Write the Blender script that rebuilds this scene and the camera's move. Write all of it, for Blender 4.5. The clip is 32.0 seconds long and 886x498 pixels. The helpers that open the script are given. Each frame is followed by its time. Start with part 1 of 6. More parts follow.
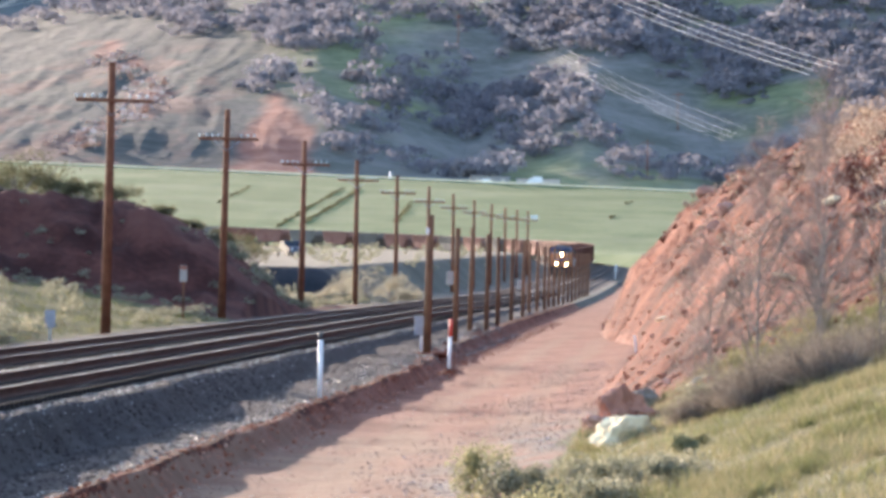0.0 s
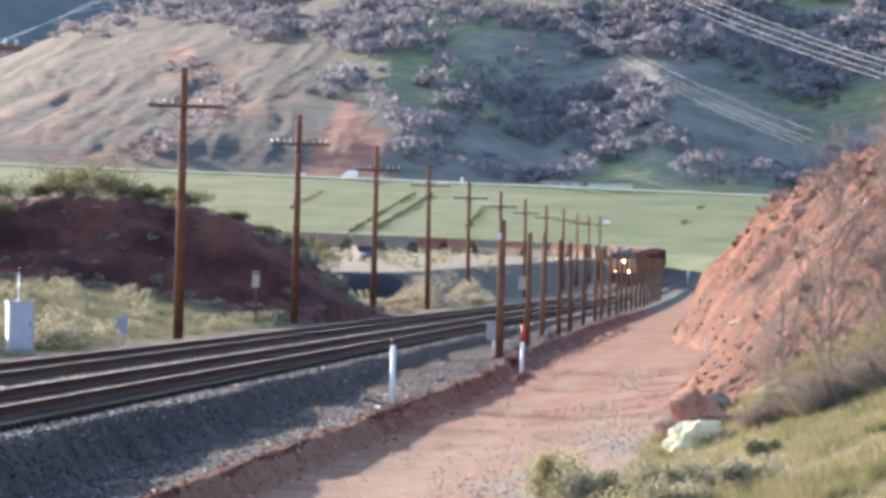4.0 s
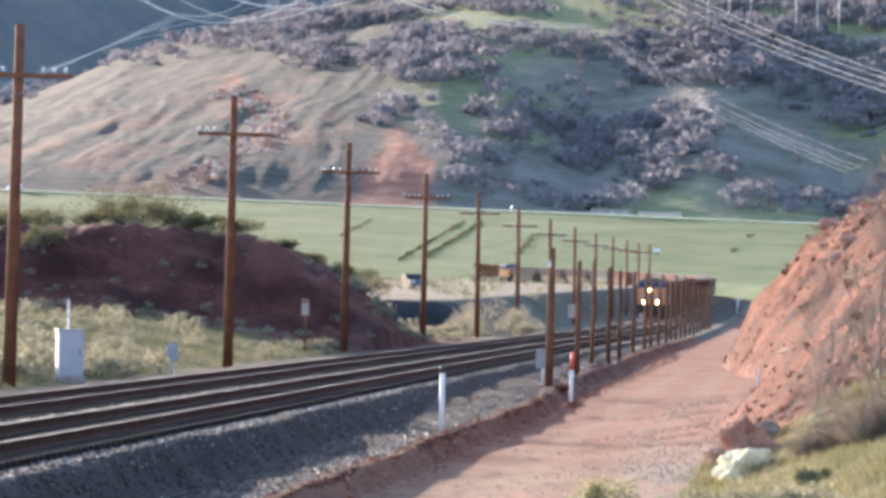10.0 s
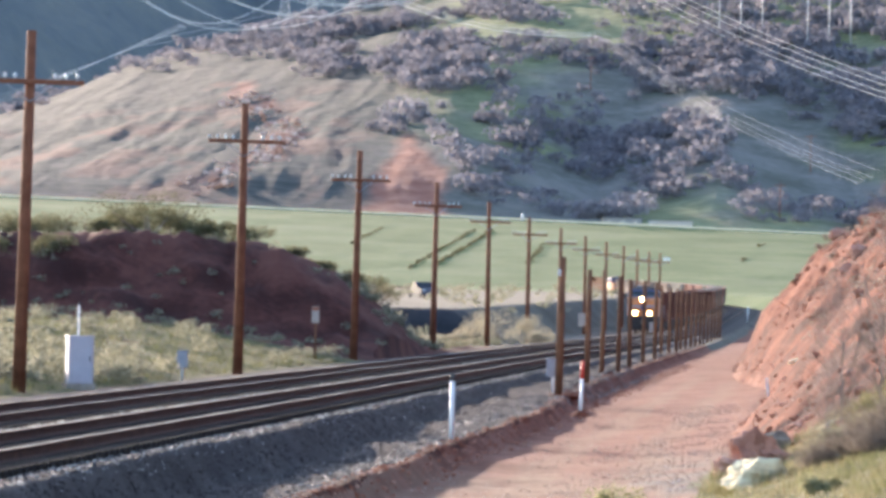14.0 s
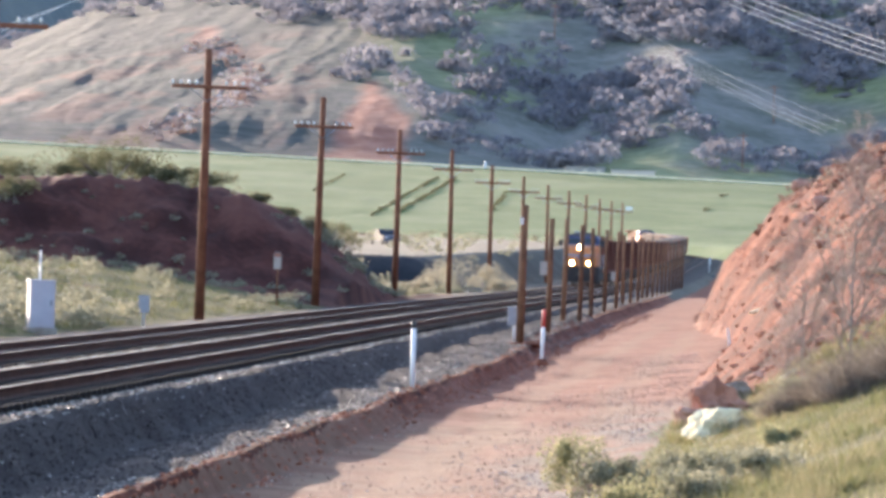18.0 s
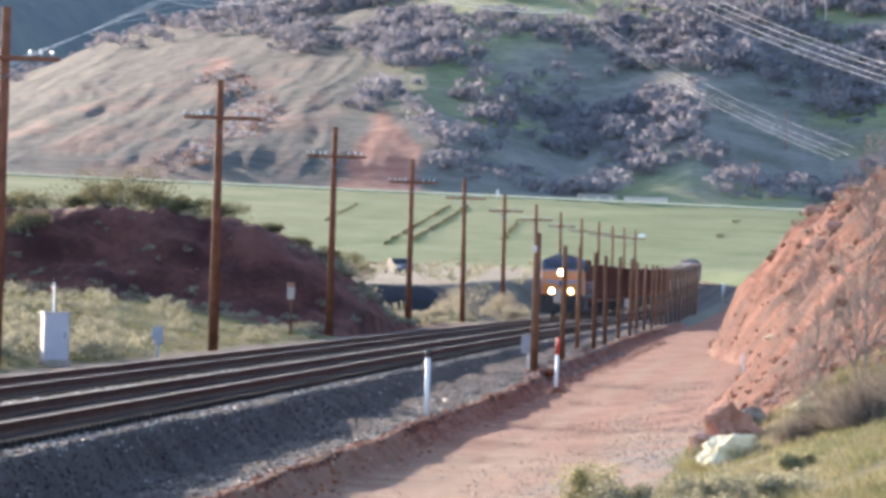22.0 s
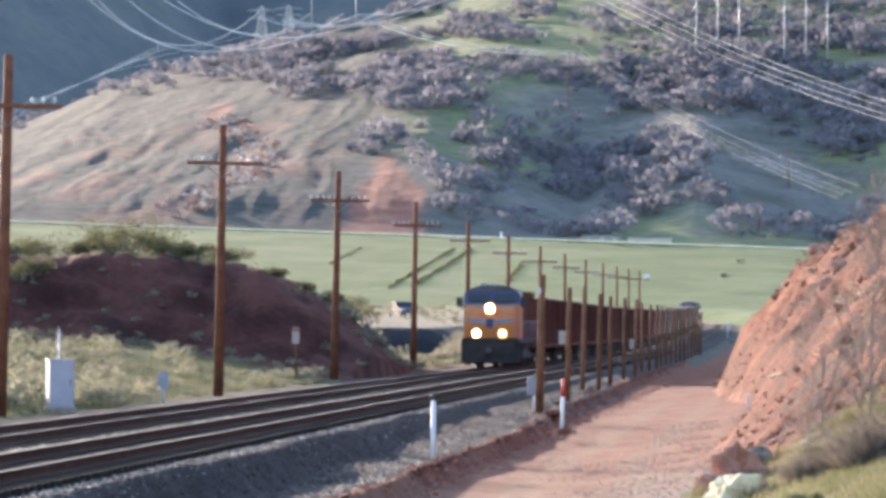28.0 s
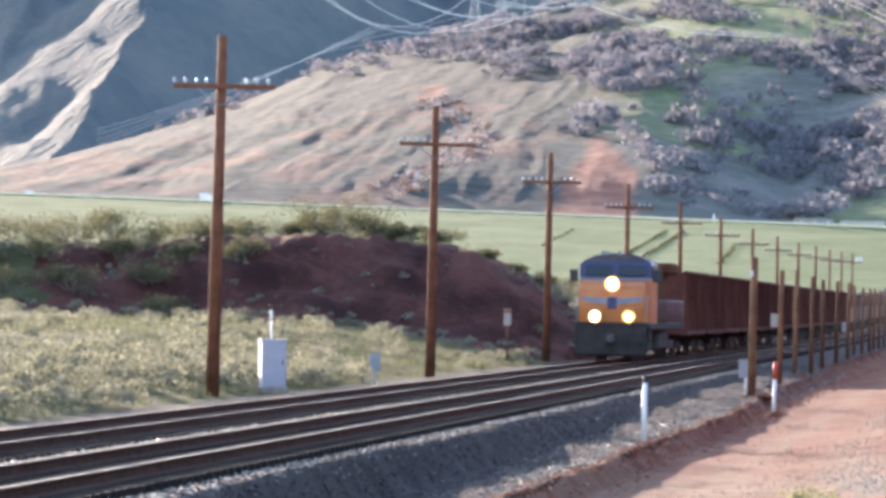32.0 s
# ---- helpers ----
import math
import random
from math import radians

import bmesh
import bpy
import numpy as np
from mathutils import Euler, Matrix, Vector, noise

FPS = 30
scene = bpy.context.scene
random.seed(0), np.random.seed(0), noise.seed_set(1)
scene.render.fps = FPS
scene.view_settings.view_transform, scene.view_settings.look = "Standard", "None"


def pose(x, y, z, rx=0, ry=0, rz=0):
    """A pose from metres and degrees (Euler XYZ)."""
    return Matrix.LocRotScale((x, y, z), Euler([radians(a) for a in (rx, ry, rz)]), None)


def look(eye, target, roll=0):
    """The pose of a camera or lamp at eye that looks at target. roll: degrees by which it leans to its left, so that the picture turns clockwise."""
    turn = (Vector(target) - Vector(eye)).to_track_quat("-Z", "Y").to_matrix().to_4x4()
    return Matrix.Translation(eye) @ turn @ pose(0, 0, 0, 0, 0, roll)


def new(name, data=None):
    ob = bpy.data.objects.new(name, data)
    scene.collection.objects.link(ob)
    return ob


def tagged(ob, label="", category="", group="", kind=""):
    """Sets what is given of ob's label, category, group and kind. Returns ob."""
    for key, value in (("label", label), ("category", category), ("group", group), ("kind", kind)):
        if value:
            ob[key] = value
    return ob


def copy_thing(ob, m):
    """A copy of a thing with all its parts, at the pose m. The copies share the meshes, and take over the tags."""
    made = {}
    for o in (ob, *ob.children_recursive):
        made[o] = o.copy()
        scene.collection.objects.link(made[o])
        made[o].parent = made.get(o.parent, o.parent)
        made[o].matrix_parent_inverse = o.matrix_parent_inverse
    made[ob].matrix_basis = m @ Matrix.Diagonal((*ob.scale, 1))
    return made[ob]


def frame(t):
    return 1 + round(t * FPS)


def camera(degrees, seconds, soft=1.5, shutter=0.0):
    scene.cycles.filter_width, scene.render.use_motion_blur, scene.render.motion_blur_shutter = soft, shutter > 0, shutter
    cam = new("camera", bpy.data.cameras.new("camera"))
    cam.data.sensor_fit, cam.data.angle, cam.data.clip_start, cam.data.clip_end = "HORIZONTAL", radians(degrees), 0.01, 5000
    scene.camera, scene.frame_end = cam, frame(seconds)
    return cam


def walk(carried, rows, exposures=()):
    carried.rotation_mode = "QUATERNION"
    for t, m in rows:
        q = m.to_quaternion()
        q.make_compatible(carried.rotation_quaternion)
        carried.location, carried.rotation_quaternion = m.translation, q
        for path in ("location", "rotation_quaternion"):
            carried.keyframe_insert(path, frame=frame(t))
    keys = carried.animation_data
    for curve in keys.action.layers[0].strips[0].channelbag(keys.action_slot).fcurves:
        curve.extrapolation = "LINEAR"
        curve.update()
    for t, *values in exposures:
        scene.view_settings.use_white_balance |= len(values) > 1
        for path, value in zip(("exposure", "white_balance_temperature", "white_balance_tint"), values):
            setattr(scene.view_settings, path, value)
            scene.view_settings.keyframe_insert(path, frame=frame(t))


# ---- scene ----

EYE = Vector((0.0, 0.0, 2.57))
EXPOSURE = 2.17
cam = camera(11.195, 32.0, soft=3.7)
CAMERA_TURNS = [  # seconds, turn to the right, tilt up, lean (degrees)
    (0, 1.629, 0.245, 0.97), (0.5, 1.803, 0.151, 0.90), (1, 1.856, 0.260, 0.79), (1.5, 1.866, 0.285, 0.79),
    (2, 1.814, 0.296, 0.96), (2.5, 1.587, 0.350, 0.89), (3, 1.185, 0.396, 0.85), (3.5, 0.880, 0.293, 0.87),
    (5.5, 0.064, 0.464, 0.91), (6, -0.353, 0.641, 0.99), (6.5, -0.410, 0.731, 1.00), (7, -0.217, 0.684, 0.96),
    (7.5, 0.035, 0.544, 0.74), (8, 0.203, 0.595, 0.74), (8.5, 0.135, 0.629, 0.75), (9, 0.115, 0.598, 0.82),
    (9.5, 0.102, 0.507, 0.93), (10, 0.081, 0.640, 0.88), (10.5, 0.046, 0.800, 0.80), (11, 0.141, 0.730, 0.71),
    (11.5, 0.073, 0.724, 0.86), (12, 0.028, 0.827, 0.99), (12.5, -0.013, 0.823, 1.15), (13, 0.009, 0.761, 1.14),
    (13.5, 0.016, 0.706, 1.12), (15.5, -0.373, 0.933, 1.33), (16, -0.324, 0.774, 1.35), (16.5, -0.603, 0.255, 1.45),
    (17, -1.099, -0.278, 1.40), (17.5, -0.497, -0.214, 1.65), (18, 0.440, 0.088, 1.66), (18.5, 0.953, -0.060, 1.64),
    (19, 0.671, 0.311, 1.50), (19.5, 0.573, 0.309, 1.29), (20, 0.345, 0.395, 1.25), (20.5, 0.303, 0.353, 1.29),
    (21, 0.345, 0.284, 1.32), (21.5, 0.210, 0.431, 1.29), (22, 0.265, 0.448, 1.13), (22.5, 0.101, 0.488, 1.21),
    (23, 0.000, 0.549, 1.30), (23.5, -0.019, 0.560, 1.28), (24, -0.024, 0.661, 1.20), (24.5, -0.002, 0.694, 1.21),
    (25, -0.084, 0.620, 1.33), (25.5, -0.124, 0.497, 1.25), (27.5, -0.361, 0.520, 0.91), (28, 0.205, 0.990, 0.48),
    (28.5, -0.373, 1.105, 0.43), (29, -1.383, 1.110, 0.83), (29.5, -1.481, 0.974, 0.85), (30, -1.619, 0.879, 0.74),
    (30.5, -2.396, 0.875, 1.13), (31, -2.186, 0.599, 0.87), (31.5, -2.344, 0.495, 0.72), (32, -2.480, 0.728, 0.78),
]


def aim(turn, up, lean):
    a, b = radians(turn), radians(up)
    way = Vector((math.sin(a) * math.cos(b), math.cos(a) * math.cos(b), math.sin(b)))
    return look(EYE, EYE + way, lean)


walk(cam, [(t, aim(a, b, c)) for t, a, b, c in CAMERA_TURNS], exposures=[(t, EXPOSURE + d, 6200, 18) for t, d in ((0, 0.1), (1, -0.02), (2, -0.14), (3, -0.04), (6, 0.1), (9, 0.04), (12, 0.11), (16, 0.08), (18, 0.18), (20, 0.1), (25, 0.06), (29, 0.06), (30, 0.07), (31, 0.18), (32, 0.26))])

# ---- light: low sun ahead and to the left of the track ----
SUN_AZ, SUN_EL = radians(-24.0), radians(10.2)
SUN = Vector((math.sin(SUN_AZ) * math.cos(SUN_EL), math.cos(SUN_AZ) * math.cos(SUN_EL), math.sin(SUN_EL)))
world = bpy.data.worlds.new("sky")
scene.world = world
world.use_nodes = True
_wn = world.node_tree.nodes
_sky = _wn.new("ShaderNodeTexSky")
_sky.sky_type = "NISHITA"
_sky.sun_disc = False
_sky.sun_elevation, _sky.sun_rotation = SUN_EL, SUN_AZ
_sky.altitude, _sky.dust_density, _sky.ozone_density = 1600, 2.0, 1.2
_wn["Background"].inputs[1].default_value = 0.145
world.node_tree.links.new(_sky.outputs[0], _wn["Background"].inputs[0])
sun = new("sun", bpy.data.lights.new("sun", "SUN"))
sun.data.energy, sun.data.angle, sun.data.color = 3.5, radians(0.5), (1.0, 0.83, 0.63)
sun.matrix_world = look(SUN * 200, (0, 0, 0))

# ---- materials ----


def node_mat(name, stops, scale=4.0, rough=0.85, bump=0.3, fine=6.0, metal=0.0, per_object=0.0, island=0.0, spread=0.5, bump_dist=0.02, thin=0.0):
    """A surface whose colour runs through the stops by noise at two scales, with a fine relief."""
    m = bpy.data.materials.new(name)
    m.use_nodes = True
    n, l = m.node_tree.nodes, m.node_tree.links
    p = n["Principled BSDF"]
    tc = n.new("ShaderNodeTexCoord")
    big, small = n.new("ShaderNodeTexNoise"), n.new("ShaderNodeTexNoise")
    big.inputs["Scale"].default_value, small.inputs["Scale"].default_value = scale, scale * fine
    big.inputs["Detail"].default_value, small.inputs["Detail"].default_value = 4, 5
    for q in (big, small):
        l.new(tc.outputs["Object"], q.inputs["Vector"])
    mix = n.new("ShaderNodeMath")
    mix.operation = "MULTIPLY_ADD"
    l.new(small.outputs[0], mix.inputs[0])
    mix.inputs[1].default_value = spread
    off = n.new("ShaderNodeMath")
    off.operation = "MULTIPLY_ADD"
    off.inputs[1].default_value, off.inputs[2].default_value = 1.0 + 0.5 * (1 - spread), -0.25 - 0.25 * spread
    l.new(big.outputs[0], off.inputs[0])
    l.new(off.outputs[0], mix.inputs[2])
    last = mix.outputs[0]
    if per_object or island:
        src = n.new("ShaderNodeObjectInfo") if per_object else n.new("ShaderNodeNewGeometry")
        add = n.new("ShaderNodeMath")
        add.operation = "MULTIPLY_ADD"
        l.new(src.outputs["Random" if per_object else "Random Per Island"], add.inputs[0])
        add.inputs[1].default_value = per_object or island
        l.new(last, add.inputs[2])
        sub = n.new("ShaderNodeMath")
        sub.operation = "SUBTRACT"
        sub.inputs[1].default_value = 0.5 * (per_object or island)
        l.new(add.outputs[0], sub.inputs[0])
        last = sub.outputs[0]
    ramp = n.new("ShaderNodeValToRGB")
    ramp.color_ramp.interpolation = "B_SPLINE" if len(stops) > 2 else "LINEAR"
    els = ramp.color_ramp.elements
    while len(els) < len(stops):
        els.new(0.5)
    for e, (pos, col) in zip(els, stops):
        e.position, e.color = pos, (*col, 1)
    l.new(last, ramp.inputs[0])
    l.new(ramp.outputs[0], p.inputs["Base Color"])
    p.inputs["Roughness"].default_value, p.inputs["Metallic"].default_value = rough, metal
    p.inputs["Specular IOR Level"].default_value = 0.06 if rough >= 0.8 else 0.5
    if bump:
        b = n.new("ShaderNodeBump")
        b.inputs["Strength"].default_value, b.inputs["Distance"].default_value = bump, bump_dist
        l.new(small.outputs[0], b.inputs["Height"])
        l.new(b.outputs[0], p.inputs["Normal"])
    if thin:  # leaves and blades let light through
        tr, mx = n.new("ShaderNodeBsdfTranslucent"), n.new("ShaderNodeMixShader")
        l.new(ramp.outputs[0], tr.inputs["Color"])
        mx.inputs[0].default_value = thin
        l.new(p.outputs[0], mx.inputs[1])
        l.new(tr.outputs[0], mx.inputs[2])
        l.new(mx.outputs[0], n["Material Output"].inputs[0])
    return m


def two(a, b):
    return [(0.25, a), (0.75, b)]


M_ROAD = node_mat("red_dirt_road", [(0.32, (0.13, 0.042, 0.025)), (0.5, (0.20, 0.077, 0.047)), (0.68, (0.265, 0.125, 0.084))], 0.5, 0.95, 0.9, 10, spread=0.8, bump_dist=0.04)
M_BALLAST = node_mat("grey_ballast", [(0.2, (0.036, 0.029, 0.028)), (0.5, (0.056, 0.047, 0.044)), (0.85, (0.09, 0.077, 0.071))], 1.2, 0.85, 1.0, 12, bump_dist=0.06)
# Near-black tone that holds the shade of the steep terrace bank.
M_BANKSHADE = node_mat("shaded_bank_face", two((0.022, 0.023, 0.026), (0.045, 0.045, 0.048)), 0.3, 0.95, 0.5, 10)
M_PALEBED = node_mat("pale_far_ballast", two((0.24, 0.21, 0.18), (0.34, 0.30, 0.26)), 0.2, 0.9, 0.2, 12)
M_DARKBED = node_mat("dark_track_ballast", two((0.011, 0.009, 0.009), (0.026, 0.022, 0.02)), 1.2, 0.85, 0.8, 12, bump_dist=0.05)
M_SOIL = node_mat("red_soil", [(0.3, (0.03, 0.007, 0.005)), (0.44, (0.084, 0.019, 0.0095)), (0.58, (0.14, 0.035, 0.017)), (0.76, (0.25, 0.088, 0.05))], 0.3, 0.95, 1.0, 9, spread=0.9, bump_dist=0.16)
# Red soil darkened: the shade on the mound's face is in this colour.
M_SHADEDSOIL = node_mat("red_mound_soil_in_shade", [(0.3, (0.044, 0.018, 0.015)), (0.5, (0.085, 0.032, 0.025)), (0.7, (0.14, 0.055, 0.04))], 0.3, 0.95, 0.8, 9, bump_dist=0.1)
M_GRASS = node_mat("dry_grass", [(0.12, (0.10, 0.062, 0.034)), (0.35, (0.075, 0.075, 0.03)), (0.6, (0.115, 0.105, 0.046)), (0.88, (0.17, 0.145, 0.078))], 0.7, 0.9, 0.7, 12, bump_dist=0.06)
M_BANK = node_mat("bank_soil_and_litter", [(0.12, (0.11, 0.05, 0.033)), (0.36, (0.062, 0.068, 0.027)), (0.65, (0.105, 0.102, 0.045)), (0.88, (0.15, 0.128, 0.075))], 0.5, 0.95, 0.8, 10, bump_dist=0.08)
M_FLAT = node_mat("grey_scrub_flat", [(0.2, (0.06, 0.057, 0.042)), (0.5, (0.092, 0.085, 0.066)), (0.8, (0.13, 0.12, 0.098))], 0.06, 0.95, 0.3, 12)
M_DAM = node_mat("green_meadow", [(0.34, (0.05, 0.098, 0.025)), (0.5, (0.072, 0.125, 0.037)), (0.66, (0.105, 0.146, 0.06))], 0.03, 0.9, 0.2, 14)


def covered(m, kinds, scale=0.12):
    """Lays further ground colours over a material, each where its channel of the soil attribute says."""
    n, l = m.node_tree.nodes, m.node_tree.links
    at = n.new("ShaderNodeAttribute")
    at.attribute_name = "soil"
    sep = n.new("ShaderNodeSeparateColor")
    l.new(at.outputs["Color"], sep.inputs[0])
    tc, ns = n.new("ShaderNodeTexCoord"), n.new("ShaderNodeTexNoise")
    ns.inputs["Scale"].default_value, ns.inputs["Detail"].default_value = scale, 7
    l.new(tc.outputs["Object"], ns.inputs["Vector"])
    last = n["Principled BSDF"].inputs["Base Color"].links[0].from_socket
    for k, dark, light in kinds:
        r, mx = n.new("ShaderNodeValToRGB"), n.new("ShaderNodeMix")
        r.color_ramp.elements[0].position, r.color_ramp.elements[1].position = 0.38, 0.62
        r.color_ramp.elements[0].color, r.color_ramp.elements[1].color = (*dark, 1), (*light, 1)
        l.new(ns.outputs[0], r.inputs[0])
        mx.data_type = "RGBA"
        l.new(sep.outputs[k], mx.inputs[0])
        l.new(last, mx.inputs[6])
        l.new(r.outputs[0], mx.inputs[7])
        last = mx.outputs[2]
    l.new(last, n["Principled BSDF"].inputs["Base Color"])
    return m


# Base tones are raised to take in the haze over the hill.
M_HILL = covered(node_mat("scrub_hillside", [(0.32, (0.105, 0.108, 0.082)), (0.5, (0.15, 0.147, 0.125)), (0.68, (0.215, 0.2, 0.172))], 0.03, 0.95, 0.9, 8, bump_dist=1.5),
                 # channel 1 is a dark tone that offsets sun on the left slope
                 ((2, (0.14, 0.16, 0.074), (0.23, 0.24, 0.12)), (1, (0.046, 0.052, 0.046), (0.09, 0.088, 0.078)), (0, (0.27, 0.11, 0.072), (0.38, 0.175, 0.118))))
covered(M_ROAD, ((0, (0.175, 0.10, 0.062), (0.255, 0.157, 0.102)), (1, (0.12, 0.092, 0.07), (0.21, 0.168, 0.135))), 1.5)
# Blue-grey base with the haze of distance mixed in.
M_MOUNT = node_mat("far_mountain", [(0.2, (0.095, 0.11, 0.115)), (0.5, (0.135, 0.145, 0.14)), (0.85, (0.185, 0.18, 0.155))], 0.008, 0.95, 0.9, 9, bump_dist=6.0)
M_STEEL = node_mat("rail_steel", two((0.06, 0.03, 0.022), (0.12, 0.058, 0.04)), 6, 0.85, 0.1, 6)
M_RAILTOP = node_mat("worn_rail_head", two((0.14, 0.12, 0.11), (0.20, 0.175, 0.16)), 3, 0.55, 0.0, 6, 0.7)
M_TIE = node_mat("old_wood_tie", two((0.018, 0.014, 0.012), (0.04, 0.03, 0.026)), 3, 0.9, 0.4, 8)
M_POLE = node_mat("weathered_pole_wood", two((0.15, 0.055, 0.03), (0.25, 0.10, 0.055)), 2.5, 0.85, 0.4, 8, per_object=0.3)
M_POST = node_mat("dark_post_wood", two((0.13, 0.06, 0.035), (0.25, 0.12, 0.065)), 2.5, 0.85, 0.4, 8, per_object=0.4)
M_WHITE = node_mat("white_paint", two((0.72, 0.72, 0.70), (0.82, 0.81, 0.78)), 5, 0.5, 0.05, 6)
M_RED = node_mat("red_paint", two((0.55, 0.045, 0.03), (0.66, 0.07, 0.045)), 5, 0.5, 0.05, 6)
M_BLACK = node_mat("black_paint", two((0.02, 0.02, 0.022), (0.04, 0.04, 0.042)), 5, 0.6, 0.05, 6)
M_GREY = node_mat("galvanised_grey", two((0.24, 0.25, 0.28), (0.32, 0.33, 0.36)), 4, 0.5, 0.05, 6, 0.2)


def glow(name, col, strength):
    m = bpy.data.materials.new(name)
    m.use_nodes = True
    p = m.node_tree.nodes["Principled BSDF"]
    p.inputs["Base Color"].default_value = (*col, 1)
    p.inputs["Emission Color"].default_value = (*col, 1)
    p.inputs["Emission Strength"].default_value = strength
    return m


M_LAMP = glow("burning_headlight", (1.0, 0.78, 0.42), 8)
# Weak orange glow that imitates the halo around a burning lamp.
M_HALO = glow("lamp_halo_glow", (1.0, 0.52, 0.14), 0.32)

# ---- mesh helpers ----


def part(name, bm, material, parent=None, label=""):
    me = bpy.data.meshes.new(name)
    bm.to_mesh(me)
    bm.free()
    for m in material if isinstance(material, (list, tuple)) else [material]:
        me.materials.append(m)
    ob = new(name, me)
    if parent is not None:
        ob.parent = parent
    if label:
        tagged(ob, label)
    return ob


def thing(name, at, label, category, group="", kind=""):
    ob = new(name)
    ob.empty_display_size = 0.3
    ob.matrix_basis = at if isinstance(at, Matrix) else pose(*at)
    return tagged(ob, label, category, group, kind)


def box(bm, cx, cy, cz, sx, sy, sz, bevel=0.0, m=None, mat=0):
    r = bmesh.ops.create_cube(bm, size=1.0)["verts"]
    for v in r:
        v.co = Vector((v.co.x * sx + cx, v.co.y * sy + cy, v.co.z * sz + cz))
    fs = {f for v in r for f in v.link_faces}
    if bevel:
        es = list({e for v in r for e in v.link_edges})
        q = bmesh.ops.bevel(bm, geom=es, offset=bevel, segments=1, affect="EDGES")
        r = list({v for f in q["faces"] for v in f.verts} | {v for v in r if v.is_valid})
        fs = {f for v in r for f in v.link_faces}
    if m is not None:
        bmesh.ops.transform(bm, matrix=m, verts=r)
    for f in fs:
        f.material_index = mat
    return r


def tube(bm, a, b, ra, rb=None, seg=10, mat=0, cap=True):
    a, b = Vector(a), Vector(b)
    d = b - a
    q = d.to_track_quat("Z", "Y").to_matrix().to_4x4()
    r = bmesh.ops.create_cone(bm, cap_ends=cap, segments=seg, radius1=ra, radius2=ra if rb is None else rb, depth=d.length)["verts"]
    bmesh.ops.transform(bm, matrix=Matrix.Translation((a + b) / 2) @ q, verts=r)
    for f in {f for v in r for f in v.link_faces}:
        f.material_index = mat
        f.smooth = len(f.verts) == 4
    return r


def prism(bm, outline, x0, x1, mat=0):
    """Sweeps an outline in y and z from x0 to x1."""
    a = [bm.verts.new((x0, y, z)) for y, z in outline]
    b = [bm.verts.new((x1, y, z)) for y, z in outline]
    k = len(outline)
    fs = [bm.faces.new(a[::-1]), bm.faces.new(b)]
    for i in range(k):
        fs.append(bm.faces.new((a[i], a[(i + 1) % k], b[(i + 1) % k], b[i])))
    for f in fs:
        f.material_index = mat
    return a + b


def mesh_np(name, verts, quads, materials, mat_index=None, smooth=True, colors=None):
    me = bpy.data.meshes.new(name)
    n, k = len(verts), len(quads)
    w = quads.shape[1]
    me.vertices.add(n)
    me.vertices.foreach_set("co", np.ascontiguousarray(verts, dtype=np.float32).ravel())
    me.loops.add(k * w)
    me.loops.foreach_set("vertex_index", np.ascontiguousarray(quads, dtype=np.int32).ravel())
    me.polygons.add(k)
    me.polygons.foreach_set("loop_start", np.arange(0, k * w, w, dtype=np.int32))
    for m in materials:
        me.materials.append(m)
    if mat_index is not None:
        me.polygons.foreach_set("material_index", np.ascontiguousarray(mat_index, dtype=np.int32))
    me.polygons.foreach_set("use_smooth", np.full(k, smooth))
    me.update(calc_edges=True)
    return new(name, me)


def grid_quads(nr, nc):
    i = np.arange((nr - 1) * (nc - 1))
    r, c = i // (nc - 1), i % (nc - 1)
    a = r * nc + c
    return np.stack([a, a + 1, a + nc + 1, a + nc], 1)


_LAT = np.random.RandomState(7).rand(256, 256)


def vnoise(x, y):
    xi, yi = np.floor(x).astype(int), np.floor(y).astype(int)
    fx, fy = x - xi, y - yi
    fx, fy = fx * fx * (3 - 2 * fx), fy * fy * (3 - 2 * fy)
    g = lambda a, b: _LAT[a & 255, b & 255]
    return (g(xi, yi) * (1 - fx) + g(xi + 1, yi) * fx) * (1 - fy) + (g(xi, yi + 1) * (1 - fx) + g(xi + 1, yi + 1) * fx) * fy


def fbm(x, y, octaves=4):
    s, a, t = 0.0, 0.5, 0.0
    for k in range(octaves):
        s, t = s + a * (vnoise(x * 2 ** k + 17.3 * k, y * 2 ** k + 5.1 * k) - 0.5), t + a
        a *= 0.5
    return s / t * 2


def smooth(a, b, x):
    t = np.clip((x - a) / (b - a), 0, 1)
    return t * t * (3 - 2 * t)


# ---- plan: the railway line ----
BASE, SLOPE = -11.06, 0.0798          # outer face line of the near rail: x = BASE + SLOPE * y
NEAR_C, FAR_C = -0.72, -4.92          # track centres across from it
Z_NEAR, Z_FAR = 0.49, 0.39            # heights of the rail heads
ARC_Y, ARC_R = 800.0, 380.0           # where the line begins to bend to the left, and its radius


def rise(s):
    return 1.3e-5 * np.maximum(0, np.asarray(s, dtype=float) - 330) ** 2


def line(s, across):
    """Place and heading on a line parallel to the railway; s runs about as y does."""
    h0 = math.atan(SLOPE)
    off = across * math.cos(h0)
    if s <= ARC_Y:
        x, y, h = BASE + SLOPE * s, s, h0
    else:
        h = h0 - (s - ARC_Y) / ARC_R
        cx, cy = BASE + SLOPE * ARC_Y - ARC_R * math.cos(h0), ARC_Y + ARC_R * math.sin(h0)
        x, y = cx + ARC_R * math.cos(h), cy - ARC_R * math.sin(h)
    return x + off * math.cos(h), y - off * math.sin(h), h


